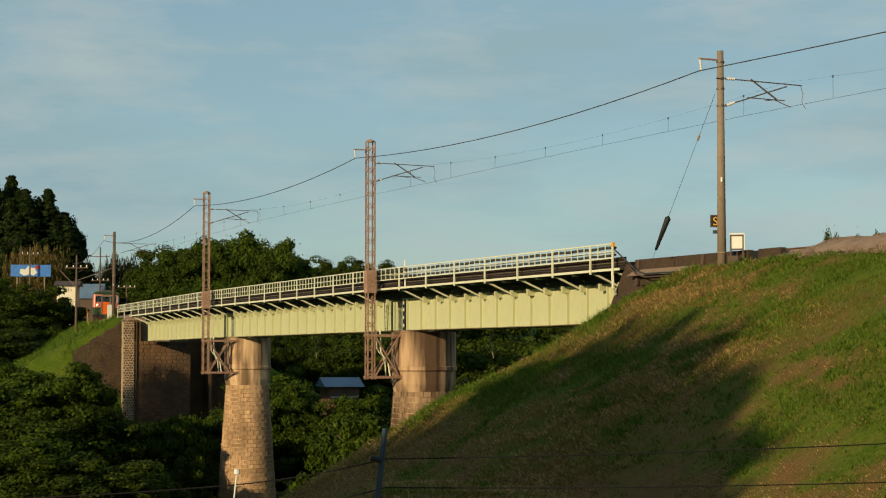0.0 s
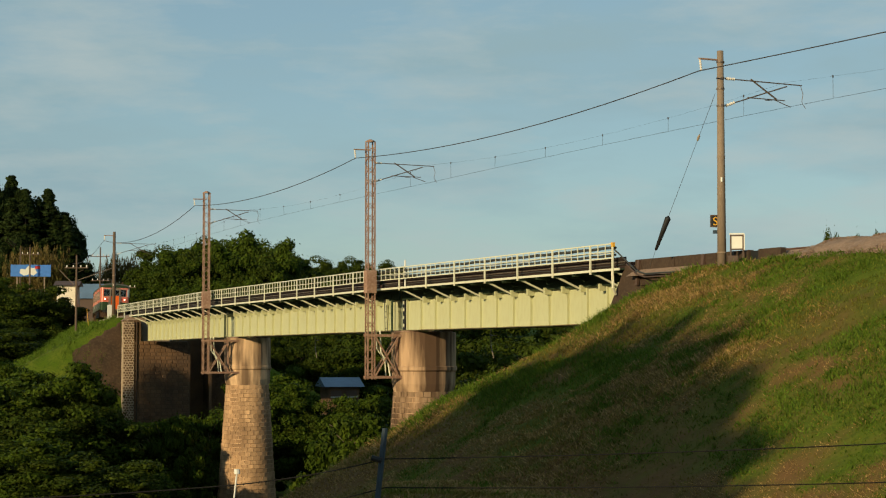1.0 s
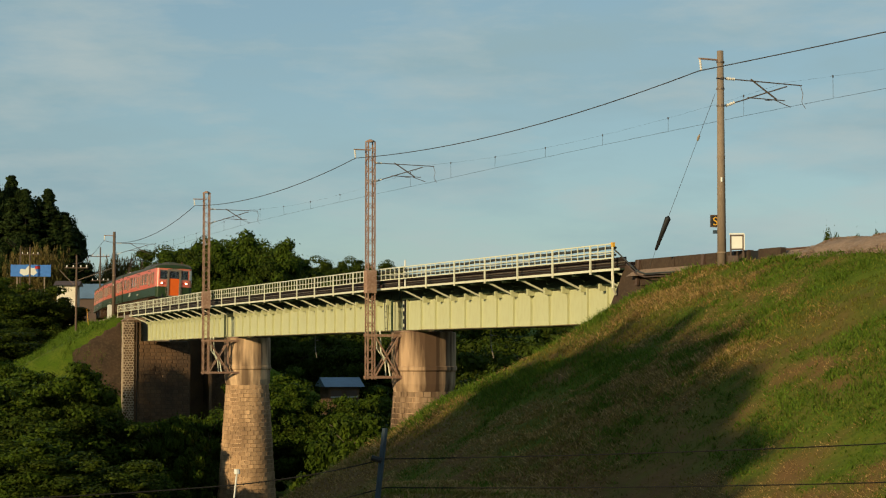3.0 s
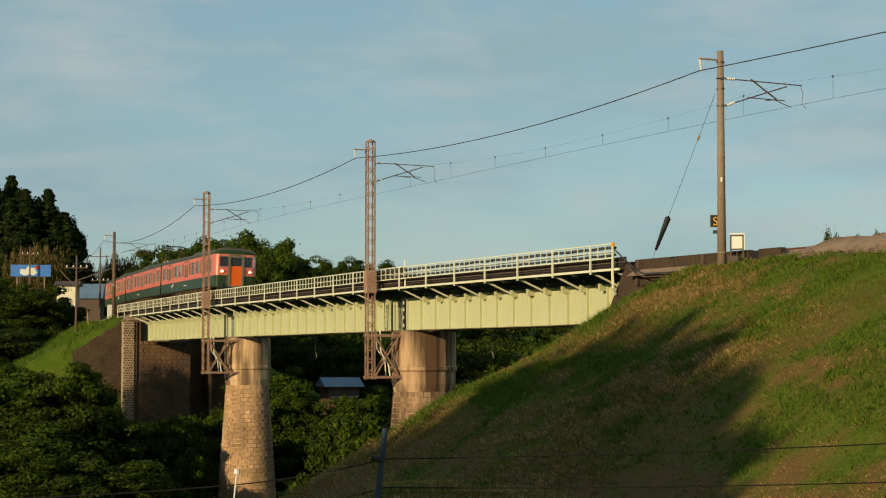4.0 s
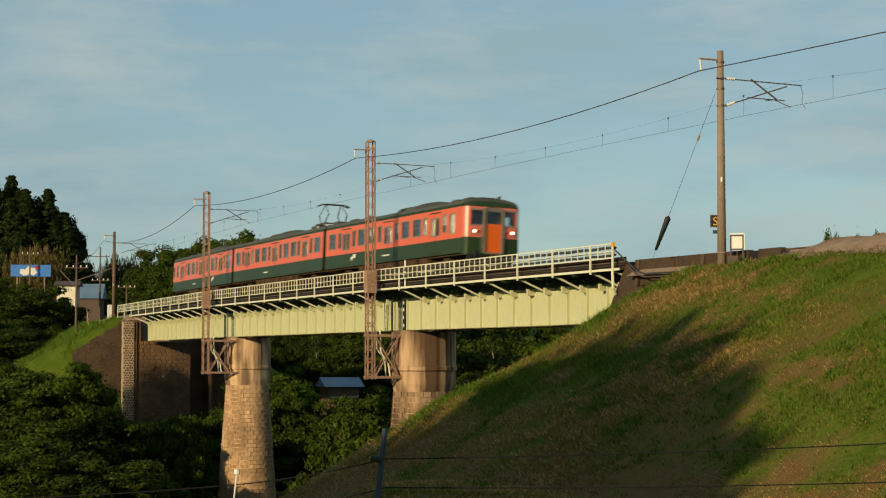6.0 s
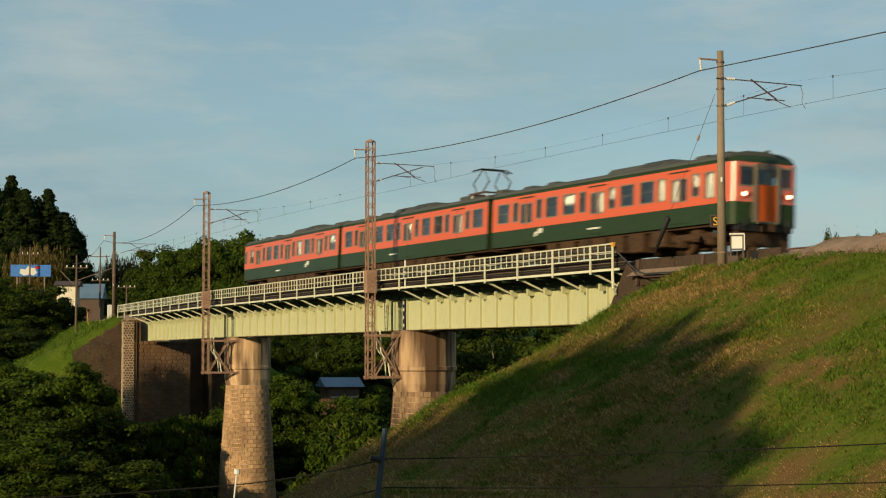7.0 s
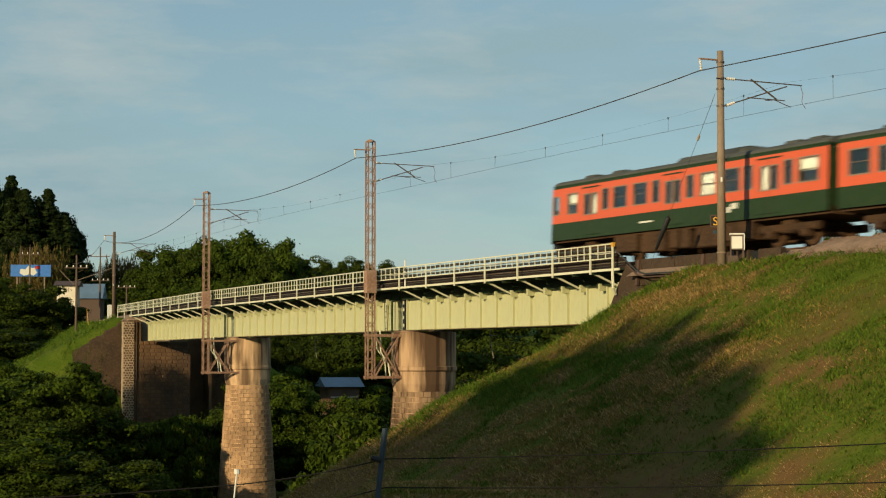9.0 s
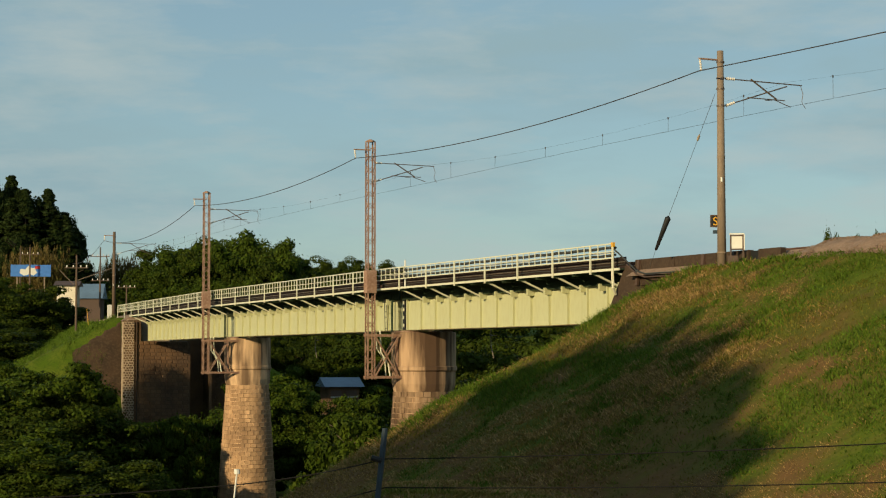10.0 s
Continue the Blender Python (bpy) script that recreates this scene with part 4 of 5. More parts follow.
def bridge_fittings():
    for s0, u in ((-24.0, -2.6), (-52.5, -2.6)):
        f = thing("pipe_frame", "thin pale pipe frame hung on the far side of the bridge", "pipe frame", M(s0, u), group="pipe frames")
        part("upright", Mesh().tube([(0, 0, Z_DECK - 0.05), (0, 0, -3.2), (0.35, 0, -3.9)], 0.03, 6), GREYFRAME, f)
        part("cross_pipe", Mesh().tube([(0, 0, -2.75), (0.7, 0, -2.75)], 0.025, 6), GREYFRAME, f)
    ladder = thing("access_ladder", "dark steel ladder on the face of a girder", "ladder", M(-28.9, 1.2))
    for x in (-0.16, 0.16):
        part("ladder_rail", Mesh().tube([(x, 0, -0.75), (x + 0.12, 0, -2.5)], 0.022, 6), DARKGREY, ladder)
    for i in range(6):
        part("rung", Mesh().tube([(-0.15 + 0.02 * i, 0, -0.9 - 0.29 * i), (0.17 + 0.02 * i, 0, -0.9 - 0.29 * i)], 0.014, 5), DARKGREY, ladder)
    for s0 in (-28.1, -61.35):
        single("drain_pipe", Mesh().tube([(0, 0, -0.62), (0, 0, -2.5)], 0.06, 8), DECK, "dark green drain pipe on the face of a girder", "drain pipe", M(s0, 1.14), group="drain pipes")
    gap = thing("span_joint", "dark gap between two spans with pale packing pieces", "bridge joint", M(-26.75, 0.98))
    # black box in place of the shade inside the open gap
    part("gap_darkness", Mesh().box(-0.13, 0.13, -0.05, 0.05, -2.46, -0.62, 0.01), BLACK, gap)
    for k, z in enumerate((-1.05, -1.4, -1.8, -2.2)):
        part("packing_piece", Mesh().box(-0.07, 0.05, -0.075, -0.05, z - 0.1, z + 0.06, 0.005), RAILING, gap, at=pose(0.03 * (k % 2), 0, 0))


bridge_fittings()

# ---- train ----
CAR, HALF_W = 20.0, 1.45
Z_B, Z_M, Z_T, Z_R = 1.04, 1.76, 3.24, 3.36
DOORS = (3.6, 9.95, 16.3)


def windows(kind):
    """(x0, x1, z0, z1, what) along a car, x from its rear end."""
    w = []
    for d in DOORS:
        w += [(d - 0.55, d - 0.06, 2.0, 2.85, "door"), (d + 0.06, d + 0.55, 2.0, 2.85, "door")]
    for a, b in ((4.55, 5.05), (5.45, 6.5), (7.0, 8.05), (8.45, 8.98), (10.9, 11.42), (11.85, 12.9), (13.4, 14.45), (14.75, 15.28)):
        w.append((a, b, 2.12, 2.96, "window"))
    w.append((17.2, 17.7, 2.12, 2.96, "window"))
    if kind == "rear":
        w += [(0.42, 0.95, 2.15, 2.9, "window"), (1.65, 2.5, 2.12, 2.96, "window"), (18.05, 19.2, 2.12, 2.96, "window")]
    elif kind == "front":
        w += [(0.8, 1.9, 2.12, 2.96, "window"), (2.3, 2.8, 2.12, 2.96, "window"), (18.1, 18.75, 2.0, 2.95, "cab")]
    else:
        w += [(0.8, 1.9, 2.12, 2.96, "window"), (2.3, 2.8, 2.12, 2.96, "window"), (18.05, 19.2, 2.12, 2.96, "window")]
    return sorted(w)


def side_skin(y, out, w, x0, x1):
    """The orange side with real openings: cells between all cut lines, less the windows, 6 cm thick."""
    m = Mesh()
    xs = sorted({x0, x1, *[a for q in w for a in q[:2]]})
    zs = sorted({Z_M, Z_T, *[a for q in w for a in q[2:4]]})
    for a, b in zip(xs, xs[1:]):
        for c, d in zip(zs, zs[1:]):
            mx, mz = (a + b) / 2, (c + d) / 2
            if any(q[0] < mx < q[1] and q[2] < mz < q[3] for q in w):
                continue
            m.add([(a, y, c), (b, y, c), (b, y, d), (a, y, d)], [(0, 1, 2, 3) if out < 0 else (3, 2, 1, 0)])
            i = y - out * 0.06
            m.add([(a, i, c), (b, i, c), (b, i, d), (a, i, d)], [(3, 2, 1, 0) if out < 0 else (0, 1, 2, 3)])
    for q in w:
        a, b, c, d = q[:4]
        i = y - out * 0.06
        m.add([(a, y, c), (b, y, c), (b, y, d), (a, y, d), (a, i, c), (b, i, c), (b, i, d), (a, i, d)],
              [(0, 4, 5, 1), (1, 5, 6, 2), (2, 6, 7, 3), (3, 7, 4, 0)])
    return m


def ring(a, b, c, d, y0, y1, w):
    """A rectangular frame in the xz plane."""
    return Mesh().box(a, b, y0, y1, c, c + w).box(a, b, y0, y1, d - w, d).box(a, a + w, y0, y1, c + w, d - w).box(b - w, b, y0, y1, c + w, d - w)


def car(kind, label):
    t = thing("train_car", label, "train car", group="cars of the train")
    L0, L1 = -CAR / 2 + (0.05 if kind == "rear" else 0.25), CAR / 2 - (0.05 if kind == "front" else 0.25)
    sh = -CAR / 2
    w = [(a + sh, b + sh, c, d, k) for a, b, c, d, k in windows(kind)]
    rng = random.Random(len(kind))
    nose = 0.35 if kind == "front" else 0.0
    tailr = 0.35 if kind == "rear" else 0.0
    xa, xb = L0 + tailr, L1 - nose
    for out in (-1, 1):
        y = out * HALF_W
        part("side_wall", side_skin(y, out, w, xa, xb), ORANGE, t, "orange upper side with window openings")
        part("lower_side", Mesh().box(xa, xb, min(y, y - out * 0.08), max(y, y - out * 0.08), Z_B, Z_M - 0.001), GREEN, t, "dark green lower side")
        part("cornice", Mesh().box(xa, xb, min(y, y - out * 0.3), max(y, y - out * 0.3) , Z_T + 0.001, Z_R), GREEN, t, "dark green strip below the roof")
        part("rain_gutter", Mesh().box(xa, xb, min(y, y + out * 0.025), max(y, y + out * 0.025), Z_R - 0.03, Z_R + 0.01), GREEN, t)
        for a, b, c, d, k in w:
            pane = part("window_pane", Mesh().box(a, b, y - out * 0.045 - 0.004, y - out * 0.045 + 0.004, c, d), GLASS, t)
            pane.visible_shadow = False
            if out < 0:
                part("window_frame", ring(a - 0.03, b + 0.03, c - 0.03, d + 0.03, y - 0.012, y + 0.03, 0.05), GASKET, pane)
                if k == "window" and b - a > 0.8:
                    part("sash_bar", Mesh().box(a + 0.02, b - 0.02, y + 0.0, y + 0.035, (c + d) / 2 - 0.012, (c + d) / 2 + 0.014), GREYFRAME, pane)
                if rng.random() < 0.2 or k == "cab":
                    part("blind", Mesh().box(a + 0.03, b - 0.03, y + 0.09, y + 0.1, c + (d - c) * (0.0 if k == "cab" else rng.choice((0.0, 0.45, 0.0))), d), CURTAIN, pane, "pale drawn blind")
        for dd in DOORS:
            x = dd + sh
            part("door_seam", Mesh().box(x - 0.008, x + 0.008, min(y, y + out * 0.008), max(y, y + out * 0.008), Z_B + 0.05, 3.08), SIGNFRAME, t)
            part("door_header", Mesh().box(x - 0.72, x + 0.72, min(y, y + out * 0.03), max(y, y + out * 0.03), 3.10, 3.15), GREEN, t)
            for e in (-0.66, 0.66):
                part("door_edge", Mesh().box(x + e - 0.012, x + e + 0.012, min(y, y + out * 0.008), max(y, y + out * 0.008), Z_M, 3.08), ORANGE, t)
            part("door_sill", Mesh().box(x - 0.65, x + 0.65, min(y, y + out * 0.03), max(y, y + out * 0.03), 1.16, 1.2), GREEN, t)
    # roof
    prof = [(-HALF_W + 0.02, Z_R)] + [(-math.cos(q) * (HALF_W - 0.03), Z_R + 0.34 * math.sin(q) ** 0.8 + 0.0) for q in [math.pi * i / 16 for i in range(1, 16)]] + [(HALF_W - 0.02, Z_R)]
    prof = prof[::-1]
    part("roof", Mesh().extrude(prof, xa, xb), ROOF, t, "grey dusty roof", smooth=False)
    part("floor", Mesh().box(xa, xb, -HALF_W + 0.1, HALF_W - 0.1, 1.05, 1.2), UNDER, t)
    part("ceiling_panel", Mesh().box(xa, xb, -HALF_W + 0.32, HALF_W - 0.32, 3.2, 3.24), INTERIOR, t)
    # added dark sheet: the dimness of the interior is put into its colour
    part("dimness_sheet", Mesh().box(xa + 0.1, xb - 0.5, 0.88, 0.895, 1.2, 3.19), DIM_SHEET, t, "dark sheet standing in for the dim interior")
    part("seat_row", Mesh().box(xa + 0.6, xb - 1.8, 0.9, 1.36, 1.2, 2.1, 0.05), SEAT, t, "dark blue seats")
    for x, e in ((L0, -1), (L1, 1)):
        if (kind == "front" and e > 0) or (kind == "rear" and e < 0):
            continue
        part("end_wall", Mesh().box(min(x, x - e * 0.06), max(x, x - e * 0.06), -HALF_W + 0.001, HALF_W - 0.001, Z_B, Z_R), GREEN, t)
        part("gangway", Mesh().box(min(x, x + e * 0.24), max(x, x + e * 0.24), -0.55, 0.55, 1.1, 3.1, 0.05), BLACK, t, "black gangway bellows")
    # cooler and vents
    ac = Mesh()
    xc = {"rear": 1.6, "front": 2.1}.get(kind, -1.0)
    ac_prof = [(-1.05, 3.48), (-1.0, 3.66), (-0.8, 3.82), (-0.4, 3.90), (0.4, 3.90), (0.8, 3.82), (1.0, 3.66), (1.05, 3.48)][::-1]
    ac.extrude(ac_prof, xc - 2.1, xc + 2.1)
    unit = part("roof_cooler", ac, ROOF, t, "large humped roof cooler")
    part("grille", Mesh().extrude([(y * 1.03, z + 0.03) for y, z in ac_prof], xc + 0.6, xc + 2.0), DARKGREY, unit, "dark grille")
    for k, dx in ((0.55, -2.45), (0.55, 2.45)):
        part("end_hood", Mesh().add([(xc + dx * 0.856, y, z) for y, z in ac_prof] + [(xc + dx * 1.02, y * 0.9, 3.45 + (z - 3.5) * 0.25) for y, z in ac_prof],
                                    [(i, i + 1, i + 9, i + 8) if dx < 0 else (i + 8, i + 9, i + 1, i) for i in range(7)] + [tuple(range(8, 16))]), ROOF, unit)
    for x in (-8.3, -6.0, 6.2, 7.6):
        if abs(x - xc) > 3.2 and not (kind == "middle" and x > 5):
            part("roof_vent", Mesh().box(x - 0.42, x + 0.42, -0.45, 0.45, 3.62, 3.86, 0.08), ROOF, t)
    # running gear
    for xb0 in (-7.0, 7.0):
        bogie = part("bogie", Mesh().box(xb0 - 1.75, xb0 + 1.75, -1.12, -0.92, 0.5, 0.78, 0.05).box(xb0 - 1.75, xb0 + 1.75, 0.92, 1.12, 0.5, 0.78, 0.05).box(xb0 - 0.35, xb0 + 0.35, -1.1, 1.1, 0.45, 0.95, 0.05), UNDER, t)
        for xw in (xb0 - 1.05, xb0 + 1.05):
            part("wheelset", Mesh().tube([(xw, -0.78, 0.43), (xw, -0.62, 0.43)], 0.43, 20).tube([(xw, 0.62, 0.43), (xw, 0.78, 0.43)], 0.43, 20).tube([(xw, -0.62, 0.43), (xw, 0.62, 0.43)], 0.08, 8), UNDER, bogie)
            part("axle_box", Mesh().box(xw - 0.2, xw + 0.2, -1.2, -0.9, 0.28, 0.6, 0.05), UNDER, bogie)
    x = -4.6
    i = 0
    while x < 4.6:
        ln, dp = rng.choice((0.8, 1.2, 1.7, 0.6)), rng.uniform(0.3, 0.46)
        for out in (-1, 1):
            y0, y1 = (-1.32, -0.75) if out < 0 else (0.75, 1.32)
            part("equipment_box", Mesh().box(x, x + ln, y0, y1, dp - 0.1, 1.04, 0.04), UNDER, t, "dusty brown equipment box")
        x += ln + rng.uniform(0.15, 0.5)
    part("solebar", Mesh().box(xa, xb, -1.3, 1.3, 0.95, 1.05), UNDER, t)
    for x, z in ((-6.6 if kind != "front" else -4.9, 1.42),):
        part("builder_text", Mesh().box(x + 4.1, x + 5.1, -HALF_W - 0.004, -HALF_W + 0.01, 1.36, 1.43), WHITE, t, "pale line of small lettering")
    if kind != "middle":
        xm = 4.0 if kind == "rear" else -5.2
        part("emblem", Mesh().box(xm - 0.38, xm - 0.1, -HALF_W - 0.005, -HALF_W + 0.01, 1.36, 1.56).box(xm - 0.05, xm + 0.34, -HALF_W - 0.005, -HALF_W + 0.01, 1.48, 1.68), WHITE, t, "white emblem shape")
    # cab ends
    if kind in ("front", "rear"):
        e = 1 if kind == "front" else -1
        cab_end(t, e, L1 if e > 0 else L0, nose or tailr, kind == "front")
    if kind == "middle":
        pantograph(t, 6.9)
    return t


def cab_end(t, e, x, depth, lit):
    """A flat-faced cab with bevelled corners, two windscreens, a gangway door, lamps and a rounded roof front."""
    xi = x - e * depth
    W = HALF_W
    c = 0.27
    k = 7
    arc = [(xi + e * depth * math.sin(math.pi / 2 * i / k), W - c + c * math.cos(math.pi / 2 * i / k)) for i in range(k + 1)]
    outline = [(a, -b) for a, b in arc] + [(a, b) for a, b in arc[::-1]]

    def skin(z0, z1, mat, name, label=""):
        n = len(outline)
        m = Mesh().add([(a, b, z0) for a, b in outline] + [(a, b, z1) for a, b in outline], [(i, i + 1, n + i + 1, n + i) if e > 0 else (n + i, n + i + 1, i + 1, i) for i in range(n - 1)])
        return part(name, m, mat, t, label, smooth=True)

    def corner(s, z0, z1, mat, name, label=""):
        m, n = Mesh(), len(arc)
        m.add([(a, s * b, z0) for a, b in arc] + [(a, s * b, z1) for a, b in arc], [(i, i + 1, n + i + 1, n + i) if e * s < 0 else (n + i, n + i + 1, i + 1, i) for i in range(n - 1)])
        return part(name, m, mat, t, label, smooth=True)
    skin(Z_B - 0.1, Z_M + 0.02, GREEN, "front_apron", "dark green lower front")
    skin(Z_M + 0.021, 2.36, CORNER, "front_panel", "orange front panel")
    skin(3.12, Z_T, CORNER, "front_header", "orange band above the windscreens")
    # posts between the windscreens
    def slab(y0, y1, z0, z1, off, mat, name, label="", th=0.05):
        return part(name, Mesh().box(min(x - e * th, x + e * off), max(x - e * th, x + e * off), y0, y1, z0, z1), mat, t, label)
    for y0, y1 in ((-W + c - 0.02, -W + c + 0.04), (W - c - 0.04, W - c + 0.02)):
        slab(y0, y1, 2.36, 3.12, 0.01, ORANGE, "corner_post")
    for s in (-1, 1):
        ya, yb = sorted((s * (W - c + 0.01), s * 0.52))
        g = part("windscreen", Mesh().box(min(x - e * 0.03, x - e * 0.02), max(x - e * 0.03, x - e * 0.02), ya, yb, 2.36, 3.12), GLASS, t)
        for z0, z1 in ((2.34, 2.40), (3.06, 3.13)):
            part("windscreen_frame", Mesh().box(x - 0.02 * e - 0.02, x - 0.02 * e + 0.05, ya, yb, z0, z1), GASKET, g)
        # cream on the far corner paints in the glint of the sun
        corner(s, 2.36, 3.12, CORNER if s < 0 else CREAM, "corner_panel", "" if s < 0 else "corner panel with a painted pale glint")
        lamp = part("headlamp_housing", Mesh().tube([(x - e * 0.02, s * 0.98, 2.06), (x + e * 0.07, s * 0.98, 2.06)], 0.15, 16), ORANGE, t, "round orange lamp housing")
        part("headlamp", Mesh().tube([(x + e * 0.07, s * 0.98, 2.06), (x + e * 0.085, s * 0.98, 2.06)], 0.08, 16), LAMPGLOW if lit else REDLENS, lamp, "glowing headlamp" if lit else "")
        part("tail_lamp", Mesh().tube([(x, s * 0.72, 2.06), (x + e * 0.05, s * 0.72, 2.06)], 0.07, 10), REDLENS, t)
        part("handrail", Mesh().tube([(x + e * 0.05, s * 0.62, 1.2), (x + e * 0.07, s * 0.62, 2.3)], 0.018, 6), GREYFRAME, t)
        part("door_post", Mesh().box(min(x, x + e * 0.12), max(x, x + e * 0.12), min(s * 0.40, s * 0.54), max(s * 0.40, s * 0.54), 1.05, 3.18), GREYFRAME, t, "grey gangway post")
    slab(-0.40, 0.40, 1.08, 2.36, 0.05, DOORORANGE, "gangway_door", "bright orange gangway door")
    slab(-0.40, 0.40, 2.36, 2.44, 0.05, DOORORANGE, "door_rail")
    slab(-0.33, 0.33, 2.45, 3.02, 0.02, GLASS, "door_window")
    slab(-0.40, 0.40, 3.02, 3.2, 0.06, GREYFRAME, "door_header")
    slab(-0.40, 0.40, 1.0, 1.08, 0.25, GREYFRAME, "gangway_plate")
    part("cab_bulkhead", Mesh().box(xi - e * 1.3 - 0.03, xi - e * 1.3 + 0.03, -1.36, 1.36, 1.2, 3.22), BLACK, t, "dark cab bulkhead")
    part("desk", Mesh().box(min(xi - e * 0.2, x - e * 0.12), max(xi - e * 0.2, x - e * 0.12), -1.2, 1.2, 1.2, 2.25), SIGNFRAME, t)
    # rounded front of the roof
    m = Mesh()
    rows, n = 6, 13
    for i in range(rows + 1):
        f = i / rows
        q = f * math.pi / 2
        for j in range(n):
            a = math.pi * j / (n - 1)
            yy = -math.cos(a) * (W - 0.02) * (1 - 0.13 * f ** 2)
            zz = Z_R - 0.13 + (0.13 + 0.34 * math.sin(a) ** 0.8) * math.cos(q)
            m.v.append((xi - e * 0.9 + e * (0.9 + depth * (1 - 0.0)) * math.sin(q) - e * max(0, abs(yy) - (W - c)) * f * 0.9, yy, zz))
    for i in range(rows):
        for j in range(n - 1):
            k = i * n + j
            m.f.append((k, k + 1, k + n + 1, k + n) if e < 0 else (k + n, k + n + 1, k + 1, k))
    part("roof_front", m, GREEN, t, "dark green rounded roof front", smooth=True)
    part("roof_lamp_box", Mesh().box(xi - e * 0.6 - 0.25, xi - e * 0.6 + 0.25, -0.42, 0.42, 3.56, 3.76, 0.06), GREEN, t)
    part("horn", Mesh().tube([(xi - e * 0.7, 0.75, 3.55), (xi - e * 0.7, 0.75, 3.88)], 0.09, 8), UNDER, t)
    part("destination_box", Mesh().box(min(x, x + e * 0.03), max(x, x + e * 0.03), -0.36, 0.36, 3.1, 3.22), BLACK, t)
    part("coupler", Mesh().box(min(x, x + e * 0.4), max(x, x + e * 0.4), -0.16, 0.16, 0.7, 1.0, 0.04), UNDER, t)
    part("snow_plough", Mesh().box(min(x - e * 0.4, x - e * 0.1), max(x - e * 0.4, x - e * 0.1), -1.15, 1.15, 0.18, 0.75, 0.05), UNDER, t)
    part("buffer_beam", Mesh().box(min(x - e * 0.3, x), max(x - e * 0.3, x), -1.2, 1.2, 0.72, 0.98, 0.03), BLACK, t)
    part("jumper_cable", Mesh().tube([(x, -0.9, 1.2), (x + e * 0.1, -0.92, 0.9), (x + e * 0.05, -0.95, 0.72)], 0.05, 6), BLACK, t)
    part("jumper_cable", Mesh().tube([(x, 0.9, 1.2), (x + e * 0.1, 0.92, 0.9), (x + e * 0.05, 0.95, 0.72)], 0.05, 6), BLACK, t)


def pantograph(t, x):
    p = part("pantograph", Mesh().box(x - 1.0, x + 1.0, -0.75, -0.65, 3.85, 3.93).box(x - 1.0, x + 1.0, 0.65, 0.75, 3.85, 3.93).box(x - 0.9, x - 0.8, -0.7, 0.7, 3.85, 3.93).box(x + 0.8, x + 0.9, -0.7, 0.7, 3.85, 3.93), SIGNFRAME, t, "raised pantograph")
    for y in (-0.62, 0.62):
        for d in (-1, 1):
            part("lower_arm", Mesh().tube([(x + d * 0.35, y, 3.95), (x + d * 0.9, y * 0.9, 4.42)], 0.035, 6), SIGNFRAME, p)
            part("upper_arm", Mesh().tube([(x + d * 0.9, y * 0.9, 4.42), (x + d * 0.12, y * 0.75, 5.0)], 0.028, 6), SIGNFRAME, p)
        for d in (-0.85, 0.85):
            part("insulator", insulator((x + d, y, 3.55), (x + d, y, 3.87), 0.08), PORCELAIN, p, "pale insulator")
    for d in (-0.18, 0.18):
        part("collector_strip", Mesh().tube([(x + d, -0.95, 4.93), (x + d, -0.62, 5.05), (x + d, 0.62, 5.05), (x + d, 0.95, 4.93)], 0.035, 6), BLACK, p)
    part("breaker_box", Mesh().box(x - 2.6, x - 1.5, -0.5, 0.5, 3.66, 3.92, 0.05), ROOF, p)
    part("arrester_box", Mesh().box(x + 1.3, x + 2.0, -0.35, 0.35, 3.66, 3.95, 0.05), ROOF, p)


TRAIN = [(car("rear", "orange and dark green rear driving car of a train"), 10.0), (car("middle", "orange and dark green middle car with a raised pantograph"), 30.0),
         (car("front", "orange and dark green leading car with lit headlamps"), 50.0)]

# ---- trees ----


